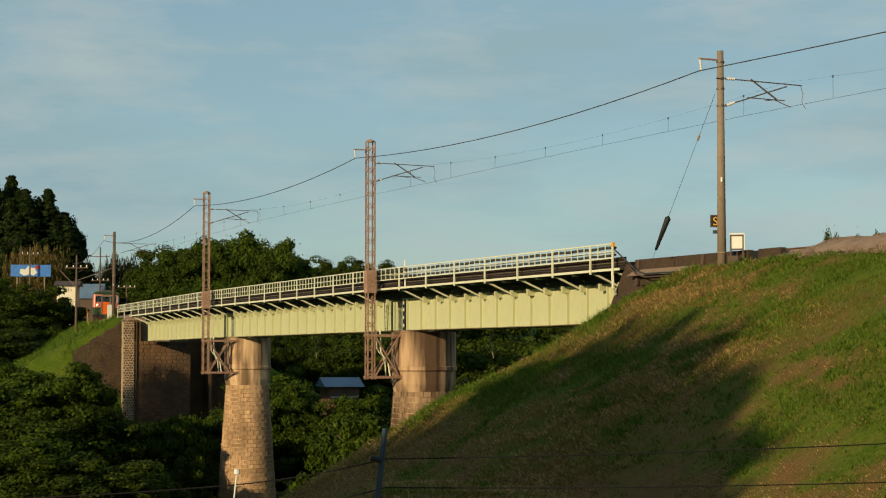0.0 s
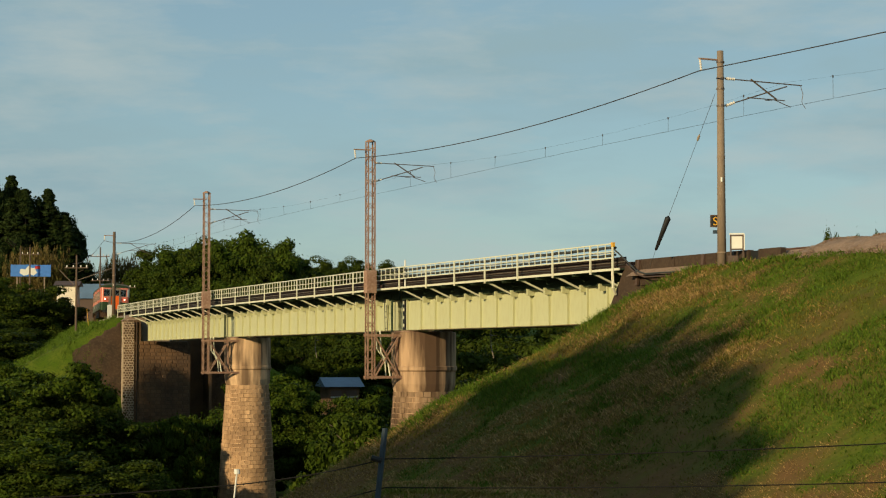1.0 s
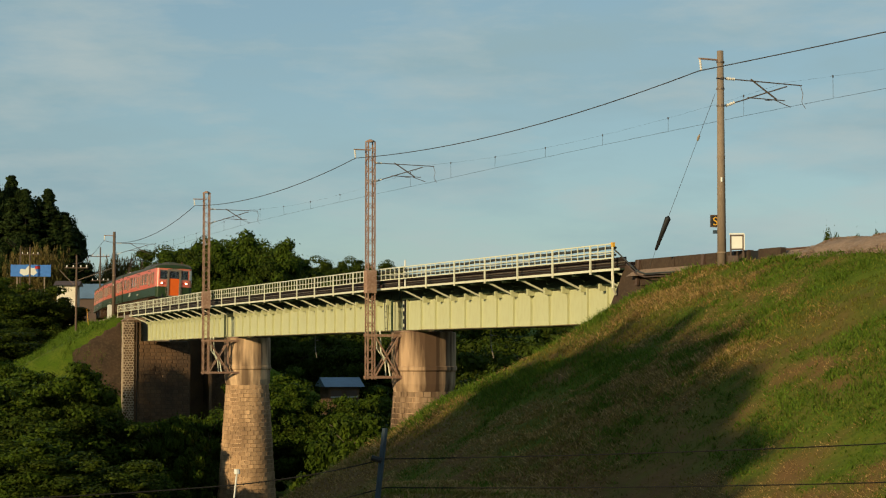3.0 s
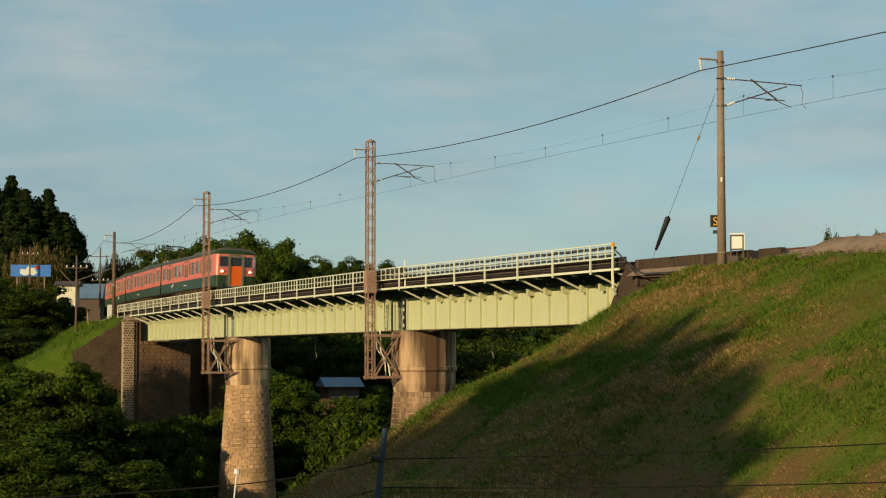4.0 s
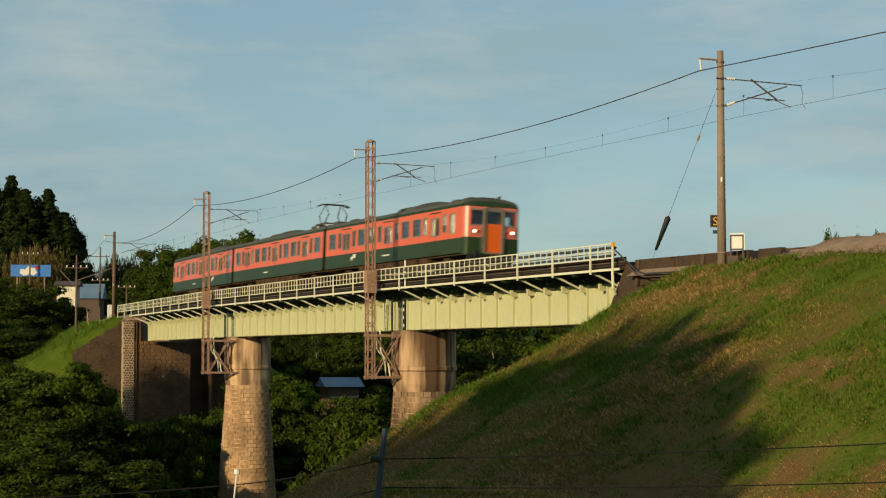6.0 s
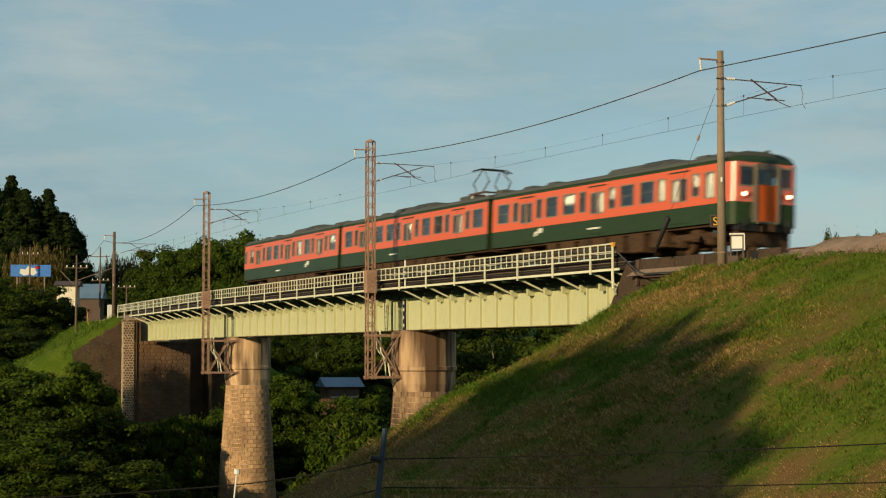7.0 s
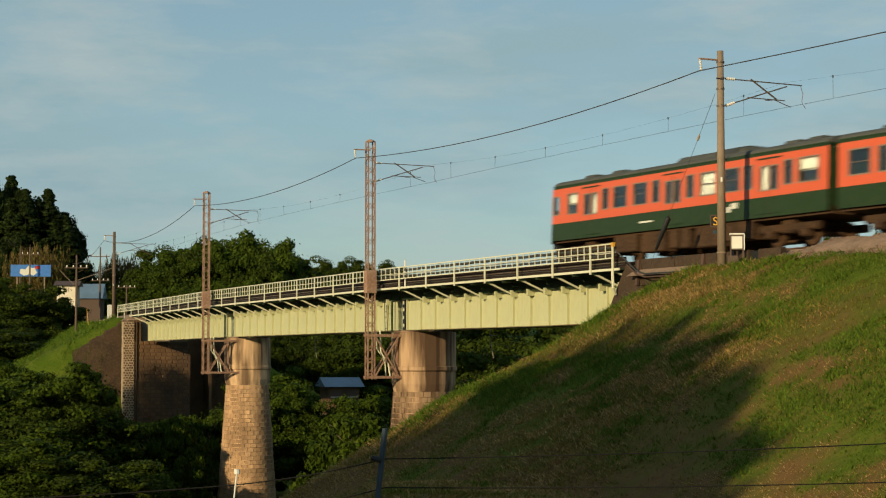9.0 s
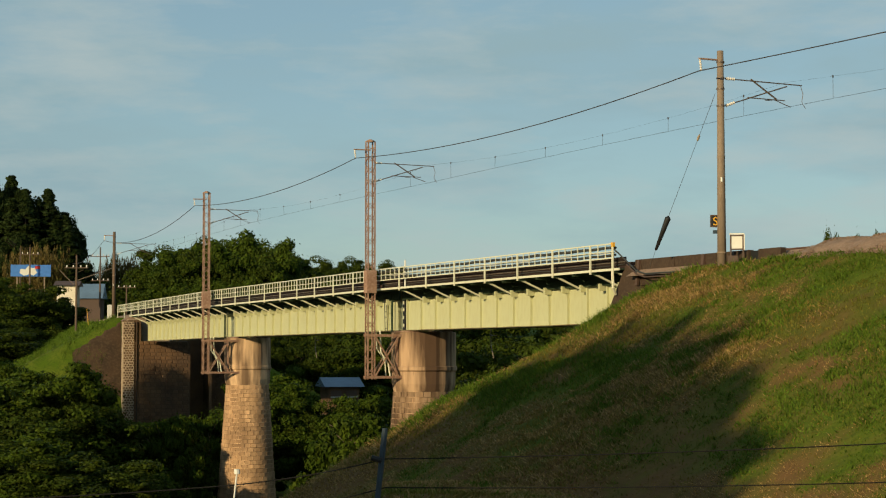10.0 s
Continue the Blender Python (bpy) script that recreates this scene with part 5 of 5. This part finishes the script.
def crown_mesh(name, seed, mat, rx, rz, clumps, leaves, size, shape="round"):
    """Leaf quads gathered in clumps over an uneven crown with gaps."""
    rng = np.random.default_rng(seed)
    d = rng.normal(size=(clumps, 3))
    d /= np.linalg.norm(d, axis=1)[:, None]
    if shape == "round":
        # boughs: pads of leaves near the outside of an uneven crown
        rad = np.where(rng.random(clumps) < 0.8, rng.uniform(0.78, 1.0, clumps), rng.uniform(0.3, 0.78, clumps))
        c = d * rad[:, None] * np.array([rx, rx, rz]) * (1 + 0.16 * np.sin(d[:, :1] * 5 + seed) + 0.14 * np.cos(d[:, 1:2] * 6 + seed * 2))
        cr = rng.uniform(0.09, 0.25, clumps) * rx
    elif shape == "cone":
        hz = rng.uniform(0, 1, clumps) ** 0.85
        a = rng.uniform(0, 2 * np.pi, clumps)
        tier = 0.75 + 0.35 * np.sin(hz * 42 + seed)
        r = rx * (1 - hz) ** 0.8 * tier * rng.uniform(0.55, 1.1, clumps)
        c = np.stack([np.cos(a) * r, np.sin(a) * r, (hz * 2 - 1) * rz - 0.12 * r], 1)
        cr = (0.05 + 0.15 * (1 - hz)) * rx * rng.uniform(0.7, 1.3, clumps)
    if shape == "plume":
        a, q = rng.uniform(0, 2 * np.pi, clumps), rx * np.sqrt(rng.random(clumps))
        base = np.stack([np.cos(a) * q, np.sin(a) * q, np.full(clumps, -rz)], 1)
        tip = base + np.stack([rng.normal(0, 0.5, clumps), rng.normal(0, 0.5, clumps), rz * rng.uniform(1.3, 2.0, clumps)], 1)
        f = rng.random((clumps, leaves, 1)) ** 0.7
        p = (base[:, None] * (1 - f) + tip[:, None] * f + rng.normal(0, 0.16, (clumps, leaves, 3))).reshape(-1, 3)
        n = clumps * leaves
        t1 = rng.normal(0, 0.35, (n, 3)) + np.array([0, 0, 1.0])
        t1 /= np.linalg.norm(t1, axis=1)[:, None]
        t2 = np.cross(t1, rng.normal(size=(n, 3)))
        t2 /= np.linalg.norm(t2, axis=1)[:, None]
        sz = size * rng.uniform(0.6, 1.4, (n, 1))
        v = np.stack([p - t1 * sz, p - t2 * sz * 0.2, p + t1 * sz, p + t2 * sz * 0.2], 1).reshape(-1, 3)
        return mesh_np(name, v, np.arange(n * 4).reshape(-1, 4), mat)
    n = clumps * leaves
    o = rng.normal(size=(n, 3))
    o /= np.linalg.norm(o, axis=1)[:, None]
    o *= rng.uniform(0.3, 1.0, (n, 1)) ** 0.5 * np.where(rng.random((n, 1)) < 0.22, rng.uniform(1.0, 1.75, (n, 1)), 1.0)
    p = np.repeat(c, leaves, 0) + o * np.repeat(cr, leaves)[:, None] * np.array([1, 1, 0.62 if shape == "round" else 0.4])
    nrm = o * 1.1 + rng.normal(0, 0.45, (n, 3)) + np.array([0, 0, 0.35])
    nrm /= np.linalg.norm(nrm, axis=1)[:, None]
    t1 = np.cross(nrm, rng.normal(size=(n, 3)))
    t1 /= np.linalg.norm(t1, axis=1)[:, None]
    t2 = np.cross(nrm, t1)
    sz = size * rng.uniform(0.6, 1.35, (n, 1))
    v = np.stack([p - t1 * sz, p - t2 * sz * 0.55, p + t1 * sz, p + t2 * sz * 0.55], 1).reshape(-1, 3)
    return mesh_np(name, v, np.arange(n * 4).reshape(-1, 4), mat)


def trunk_mesh(seed, h, r, reach):
    rng = random.Random(seed)
    m = Mesh().tube([(0, 0, -0.6), (0.1, 0, h * 0.35), (-0.05, 0.1, h * 0.7), (0, 0, h)], r, 9, [r * 1.25, r * 0.9, r * 0.6, r * 0.2])
    for i in range(7):
        a, z = rng.uniform(0, 6.28), h * rng.uniform(0.35, 0.8)
        q = reach * rng.uniform(0.5, 0.85)
        m.tube([(0, 0, z), (math.cos(a) * q * 0.5, math.sin(a) * q * 0.5, z + q * 0.3), (math.cos(a) * q, math.sin(a) * q, z + q * 0.5)], 0.1, 6, [r * 0.45, r * 0.3, r * 0.1])
    return m.data("trunk", BARK)


KINDS = {}
for key, seed, mat, rx, rz, clumps, leaves, size, shape in (
        ("broad", 1, LEAF_A, 4.2, 3.9, 150, 300, 0.13, "round"), ("dark", 2, LEAF_B, 4.6, 4.2, 150, 300, 0.13, "round"), ("cedar", 9, LEAF_C, 4.0, 5.2, 130, 300, 0.16, "round"),
        ("bush", 3, LEAF_A, 2.3, 1.9, 70, 220, 0.1, "round"), ("conifer", 4, LEAF_C, 3.6, 8.5, 420, 80, 0.17, "cone"), ("reed", 6, LEAF_D, 2.4, 4.2, 110, 110, 0.24, "plume")):
    hgt = {"broad": 5.2, "dark": 5.6, "cedar": 7.0, "bush": 1.6, "conifer": 9.5, "reed": 4.4}[key]
    KINDS[key] = (crown_mesh("crown", seed, mat, rx, rz, clumps, leaves, size, shape), trunk_mesh(seed, hgt + (7 if shape == "cone" else 1.5), 0.26 if key != "bush" else 0.1, rx), hgt)
LABELS = {"broad": ("tree", "leafy broad-crowned green tree in the valley", "tree"), "dark": ("tree", "dense dark green tree", "tree"), "bush": ("bush", "low leafy green bush", "bush"),
          "cedar": ("conifer_tree", "dense dark evergreen on the wooded hill", "tree"),
          "conifer": ("conifer_tree", "tall dark conifer on the wooded hill", "tree"), "reed": ("bamboo_clump", "dry reddish-brown bamboo clump", "bamboo")}


LINE = [track(-260 + 2 * i) for i in range(150)]


def off_the_line(x, y, top, gap=6.0):
    """Moves a place that lies on the railway to beyond its far side."""
    px, py, ph = min(LINE, key=lambda p: math.hypot(p[0] - x, p[1] - y))
    if top < 14.5 or math.hypot(px - x, py - y) > gap:
        return x, y
    return px - math.sin(ph) * (gap + 0.5), py + math.cos(ph) * (gap + 0.5)


def plant(kind, x, y, top, wide=None, turn=0.0):
    """A tree at a place of the plan whose crown reaches up to top."""
    x, y = off_the_line(x, y, top)
    crown, trunk, hgt = KINDS[kind]
    name, label, cat = LABELS[kind]
    zg = float(height(x, y)) - 0.2
    full = hgt + {"broad": 4.3, "dark": 4.6, "cedar": 5.6, "bush": 2.1, "conifer": 8.5, "reed": 4.6}[kind]
    sc = max(0.5, (top - zg) / full)
    w = wide or min(sc, 1.5)
    t = thing(name, label, cat, Matrix.Translation((x, y, zg)) @ Matrix.Rotation(turn, 4, "Z"), group="trees of the valley")
    part("trunk", trunk, None, t, at=Matrix.Diagonal((w, w, sc, 1)))
    part("crown", crown, None, t, at=Matrix.Translation((0, 0, hgt * sc)) @ Matrix.Diagonal((w, w, sc, 1)))
    return t


def grove(kind, a, b, n, spread=1.5, rise=1.0, seed=0, wide=None):
    """n trees along a line from a to b, each (x, y, height of the tops)."""
    rng = random.Random(seed)
    for i in range(n):
        f = (i + 0.5) / n
        x, y, z = (p + (q - p) * f for p, q in zip(a, b))
        k = kind if isinstance(kind, str) else kind[i % len(kind)]
        plant(k, x + rng.uniform(-spread, spread), y + rng.uniform(-spread, spread) * 2, z + rng.uniform(-rise, rise), wide, rng.uniform(0, 6.28))


def woods():
    mixed = ("broad", "dark")
    # the valley on the camera's side of the far abutment
    grove(mixed, (-31.5, 127, 9.6), (-22.6, 122, 10.8), 5, 0.5, 0.5, 1, 1.15)
    grove(("dark", "broad"), (-27, 112, 7.6), (-20.5, 106, 6.6), 5, 0.8, 0.6, 2, 1.0)
    grove("bush", (-19.5, 130, 7.9), (-17.4, 128, 8.0), 4, 0.5, 0.4, 3, 0.9)
    grove("bush", (-20.5, 122, 5.6), (-17.6, 119, 5.4), 3, 0.5, 0.4, 21)
    grove(mixed, (-36, 140, 9.0), (-31, 138, 8.6), 3, 1.0, 0.5, 4)
    grove("bush", (-21.5, 141, 7.6), (-16.4, 138, 7.9), 5, 0.4, 0.4, 22, 1.1)
    grove("bush", (-20.5, 134, 5.8), (-17.6, 133, 5.6), 3, 0.4, 0.4, 23, 1.0)
    # behind the bridge
    grove(("broad", "dark"), (-12.5, 148, 9.3), (-3.5, 142, 8.8), 4, 1.0, 0.5, 5)
    grove("dark", (-25, 186, 15.0), (16, 176, 15.5), 9, 2.0, 1.0, 6)
    grove(("dark", "broad"), (3, 122, 12.2), (16, 108, 14.0), 4, 1.0, 0.8, 7)
    grove("bush", (-2.5, 116, 8.6), (-6, 124, 8.0), 3, 0.8, 0.5, 8)
    grove("dark", (2, 137, 11.0), (19, 126, 13.5), 6, 1.0, 0.8, 24)
    grove("bush", (0, 112, 8.5), (6, 104, 10.5), 4, 0.6, 0.5, 25)
    # the wooded hill behind
    grove(mixed, (-33, 228, 24.5), (-17.5, 226, 23.5), 6, 1.0, 1.0, 26, 1.2)
    grove("dark", (-30, 244, 26.5), (-19, 246, 25.5), 4, 1.0, 0.8, 27, 1.2)
    grove(mixed, (-36, 236, 23.0), (-29, 236, 27.0), 3, 1.0, 0.8, 9)
    grove(mixed, (-28, 234, 26.2), (-22, 234, 25.6), 3, 1.0, 0.6, 10)
    grove(mixed, (-21, 236, 25.5), (-17.5, 238, 22.5), 2, 0.6, 0.5, 11)
    grove(mixed, (-30, 218, 20.0), (-12, 216, 19.5), 7, 1.5, 1.2, 12)
    grove("reed", (-53.5, 243, 26.6), (-49.3, 241, 26.2), 5, 0.3, 0.8, 41, 0.9)
    grove("dark", (-43.2, 203, 17.6), (-39.2, 199, 17.0), 3, 0.3, 0.4, 42, 0.8)
    grove(mixed, (-33.0, 142, 11.6), (-26.0, 138, 10.4), 5, 0.5, 0.5, 43, 1.0)
    plant("broad", -13.2, 150, 10.6, 1.0, 2.0)
    grove("dark", (-30, 405, 33.0), (-9, 425, 32.0), 8, 1.5, 1.2, 13)
    grove("dark", (-8, 330, 24.0), (30, 330, 22.0), 8, 2, 1.5, 14)
    # left of the line: orchard trees, dry bamboo, conifers
    grove(("dark", "dark", "broad"), (-53, 204, 20.4), (-43.6, 196, 19.6), 5, 0.6, 0.5, 15, 1.15)
    grove("dark", (-50, 190, 17.0), (-42.0, 186, 15.0), 4, 0.6, 0.5, 30, 1.0)
    grove("dark", (-47, 184, 16.0), (-41, 178, 14.0), 3, 1.0, 0.6, 16, 1.2)
    grove("reed", (-75, 344, 30.7), (-48, 337, 30.2), 9, 1.8, 1.4, 17, 1.05)
    grove(mixed, (-69, 306, 26.8), (-46, 301, 25.2), 8, 1.5, 1.5, 28)
    grove("reed", (-38, 262, 26.0), (-32, 258, 25.0), 4, 1.0, 0.8, 18, 1.1)
    for x, top in ((-74, 37.0), (-64.2, 37.4), (-59.4, 35.2), (-76, 38.5), (-72, 38.4), (-68.2, 41.2), (-65.0, 38.6), (-61.2, 38.6), (-58.6, 34.4), (-70.4, 38), (-66.6, 37), (-63.2, 36), (-60.0, 33.8), (-57.6, 31.5)):
        plant("conifer", x - 1.2, 300 + (x * 7) % 9, top, 2.1, x)
        plant("conifer", x - 3.7, 316 + (x * 5) % 7, top - 3.0, 2.6, x * 3)
    # the dark mass of the wooded hill between the conifers
    for x, y, top, w in ((-74.5, 309, 41.0, 1.1), (-71.0, 306, 41.0, 1.0), (-67.8, 308, 39.4, 0.9), (-64.6, 307, 38.0, 0.9), (-61.6, 308, 36.0, 0.8), (-59.2, 309, 33.4, 0.6),
                         (-72.5, 302, 33.0, 1.1), (-68.5, 301, 32.5, 1.1), (-64.5, 302, 31.5, 1.0), (-61.0, 303, 29.5, 0.8)):
        plant("cedar", x, y, top, w, x * 2)
    # the round wooded top behind the bridge
    for x, y, top, w in ((-30.6, 236, 25.0, 1.0), (-27.6, 238, 25.9, 1.2), (-24.0, 237, 25.9, 1.2), (-21.2, 236, 24.6, 1.0), (-18.6, 237, 22.6, 0.8)):
        plant("dark", x, y, top, w, x)
    # unseen woods added along the bank to shade the valley foot and the abutment
    grove("dark", (-67.0, 92, 24.0), (-53.0, 72, 16.6), 8, 1.0, 0.6, 29, 1.15)
    grove("dark", (-52.0, 69, 15.8), (-46.0, 60, 14.8), 5, 0.6, 0.4, 51, 0.9)
    for x, y, top in ((-58.5, 121.0, 20.6), (-55.6, 122.5, 21.3), (-52.6, 123.6, 21.8), (-49.6, 124.8, 22.0), (-47.0, 127.0, 21.9), (-44.6, 129.4, 21.4)):
        plant("dark", x, y, top, 0.75, x)
    # an unseen dense clump added beside the camera, shaped to shade the slope
    for lat, top, wide in ((-52.0, 20.0, 0.8), (-48.5, 20.4, 0.8), (-45.2, 20.4, 0.7), (-42.6, 20.4, 0.55), (-40.9, 20.2, 0.42), (-39.4, 21.4, 0.36), (-37.9, 23.2, 0.38), (-36.3, 24.4, 0.42), (-34.7, 24.9, 0.42),
                           (-33.1, 25.0, 0.42), (-31.4, 24.8, 0.42), (-29.9, 24.3, 0.42), (-28.4, 23.3, 0.42), (-27.0, 21.9, 0.40), (-25.8, 20.7, 0.38), (-24.4, 19.7, 0.36), (-23.4, 18.9, 0.28)):
        for lon, shift in ((8.0, 0.0), (4.6, 0.5), (11.2, -0.4)):
            la, up = lat + shift, top + (8.0 - lon) * math.tan(SUN_EL)
            plant("dark", math.cos(SUN_AZ) * la + math.sin(SUN_AZ) * lon, math.cos(SUN_AZ) * lon - math.sin(SUN_AZ) * la, up, wide, la * 2)
    # an unseen bush added on the bank only to shade the fence
    plant("bush", math.cos(SUN_AZ) * -12.6 + math.sin(SUN_AZ) * 6, math.cos(SUN_AZ) * 6 + math.sin(SUN_AZ) * 12.6, 13.9, 0.42, 1.0)
    # a crown that shows over the embankment
    grove("dark", (25.6, 130, 20.3), (28.2, 130, 19.9), 4, 0.2, 0.3, 19, 0.28)
    plant("dark", 29.7, 130, 20.2, 0.2, 1.0)


woods()

# ---- buildings and roadside things in the distance ----


def house(x, y, z, turn, w, d, h, roof_h, wall_mat, roof_mat, label, windows=(-0.25, 0.25)):
    t = thing("house", label, "house", Matrix.Translation((x, y, z)) @ Matrix.Rotation(radians(turn), 4, "Z"))
    part("wall", Mesh().box(-w / 2, w / 2, -d / 2, d / 2, -9, h), wall_mat, t)
    o = 0.4
    part("roof", Mesh().add([(-w / 2 - o, -d / 2 - o, h), (w / 2 + o, -d / 2 - o, h), (w / 2 + o, d / 2 + o, h), (-w / 2 - o, d / 2 + o, h), (-w / 2 - o, 0, h + roof_h), (w / 2 + o, 0, h + roof_h)],
                            [(0, 1, 5, 4), (2, 3, 4, 5), (1, 2, 5), (3, 0, 4), (3, 2, 1, 0)]), roof_mat, t)
    for k in windows:
        win = part("window", Mesh().box(w * k - 0.45, w * k + 0.45, -d / 2 - 0.03, -d / 2 + 0.02, h * 0.35, h * 0.75), SIGNFRAME, t)
        part("sill", Mesh().box(w * k - 0.5, w * k + 0.5, -d / 2 - 0.08, -d / 2, h * 0.35 - 0.06, h * 0.35), WHITE, win)
    return t


house(-44.0, 226, 17.9, 4, 2.2, 3.6, 2.5, 0.6, PLASTER, SIGNFRAME, "small pale plastered house with a dark roof", ())
# the wall's dark colour stands for the shade below the roof
house(-54.5, 292, 19.6, 2, 5.6, 4.4, 1.3, 2.3, SIGNFRAME, BLUEROOF, "low house with walls darkened as shade and a blue sheet-metal roof", ())
house(-9.0, 168, 8.2, 14, 2.7, 4.0, 1.3, 0.8, WALLSTONE, BLUEROOF, "low house with a blue-grey roof under the bridge")


def billboard():
    t = thing("billboard", "blue advertising board with a pale blurred picture on posts", "billboard", Matrix.Translation((-49.3, 230, 22.4)) @ Matrix.Rotation(radians(10), 4, "Z"))
    part("board", Mesh().box(-2.35, 2.35, -0.06, 0.06, -0.7, 0.7), BLUE, t)
    part("pale_patch", Mesh().add([(-1.3, -0.066, -0.3), (-0.8, -0.066, -0.62), (-0.1, -0.066, -0.42), (0.35, -0.066, -0.6), (0.75, -0.066, -0.2), (0.5, -0.066, 0.1), (0.9, -0.066, 0.4), (0.1, -0.066, 0.3), (-0.3, -0.066, 0.58), (-0.6, -0.066, 0.15), (-1.2, -0.066, 0.2)], [tuple(range(11))]), WHITE, t, "pale patch on the board")
    part("red_patch", Mesh().box(0.5, 1.1, -0.08, -0.076, 0.2, 0.55), REDLENS, t)
    for x in (-1.6, 1.6):
        part("post", Mesh().box(x - 0.08, x + 0.08, 0.07, 0.2, -9, 0.7), POLE, t)


billboard()


def utility_pole(x, y, foot, top, arms):
    t = thing("utility_pole", "thin wooden utility pole with cross-arms", "utility pole", Matrix.Translation((x, y, 0)), group="utility poles")
    part("shaft", Mesh().tube([(0, 0, foot), (0, 0, top)], 0.1, 10, [0.12, 0.08]), OLDWOOD, t)
    for z in arms:
        part("cross_arm", Mesh().box(-1.1, 1.1, -0.05, 0.05, z - 0.04, z + 0.04), OLDWOOD, t)
        for k in (-0.9, -0.3, 0.4, 0.95):
            part("insulator", Mesh().tube([(k, 0, z + 0.05), (k, 0, z + 0.25)], 0.06, 6), PORCELAIN, t)


utility_pole(-34.3, 180, 13.5, 21.6, (20.4,))
utility_pole(-41.0, 230, 18, 25.2, (24.1, 21.2))
utility_pole(-51.0, 232, 18, 25.2, ())
utility_pole(-49.2, 229, 18, 25.2, (24.3,))
utility_pole(-37.0, 225, 14, 20.5, (20.2,))
brace = thing("pole_brace", "pale pole brace and wires beside the line", "pole brace")
part("strut", Mesh().tube([(-34.3, 180, 19.2), (-31.2, 181, 20.4)], 0.035, 6), POLE, brace)
part("strut", Mesh().tube([(-35.9, 180, 20.2), (-34.3, 180, 18.6)], 0.03, 6), POLE, brace)
single("relay_cabinet", Mesh().box(-0.2, 0.2, -0.2, 0.2, -0.6, 0.7, 0.03), WHITE, "pale grey relay cabinet on a post", "relay cabinet", M(-99.5, 3.2, 0.0))
single("leaning_stake", Mesh().tube([(-33.0, 180, 13.8), (-33.3, 180, 16.6)], 0.022, 6), YELLOW, "thin leaning yellow stake in the grass", "stake")
tower = thing("radio_tower", "distant red and white lattice tower", "radio tower", Matrix.Translation((-131, 900, 30)))
for k in range(6):
    part("section", Mesh().bar((0, 0, k * 4.5), (0, 0, k * 4.5 + 4.4), 1.6 - 0.2 * k), (REDLENS, WHITE)[k % 2], tower)

# ---- fence by the camera ----


def fence():
    t = thing("wire_fence", "barbed wire fence on thin grey steel posts", "fence")
    posts = [(-5.6, 20.2, 10.62, WHITE), (-2.13, 20.0, 10.82, WHITE), (-0.60, 20.0, 11.27, FENCEPOST), (5.4, 19.7, 11.36, FENCEPOST)]
    for x, y, top, mat in posts:
        thin = 0.009 if mat == WHITE else 0.03
        post = part("fence_post", Mesh().tube([(x - (top - float(height(x, y))) * 0.12, y, float(height(x, y)) - 0.3), (x, y, top)], thin, 8), mat, t, "slim white stake" if mat == WHITE else "")
        part("knob", Mesh().tube([(x - 0.03, y - 0.03, top - 0.33), (x - 0.14, y - 0.03, top - 0.30)] if mat != WHITE else [(x, y, top - 0.02), (x, y, top + 0.03)], 0.03, 8), BLACK if mat != WHITE else WHITE, post)
    upper, lower = [10.50, 10.69, 10.955, 11.17], [10.2, 10.36, 10.66, 10.76]
    for level in (upper, lower):
        m = Mesh()
        for i in range(3):
            a, b = Vector((*posts[i][:2], level[i])), Vector((*posts[i + 1][:2], level[i + 1]))
            m.tube(hung(a, b, 0.03, 12), 0.0065, 5)
            for k in range(1, 20):
                q = a.lerp(b, k / 20) - Vector((0, 0, 0.12 * (k / 20) * (1 - k / 20)))
                m.bar(q + Vector((-0.012, 0, -0.018)), q + Vector((0.012, 0, 0.018)), 0.004)
        part("barbed_wire", m, FENCEWIRE, t)


fence()


# ---- what moves ----


def motions():
    """The train runs along its track at a nearly even speed."""
    times = [i * 0.5 for i in range(21)]
    cant = 0.035
    for ob, behind in TRAIN:
        rows = []
        for t in times:
            s = 22.75 * (t - 6.8) + 0.07 * (t - 6.8) ** 2 - 60.0 + behind
            a, b = T(s - 7.0, 0), T(s + 7.0, 0)
            d = b - a
            rows.append((t, Matrix.Translation((a + b) / 2) @ Matrix.Rotation(math.atan2(d.y, d.x), 4, "Z") @ Matrix.Rotation(-cant, 4, "X")))
        walk(ob, rows)


motions()
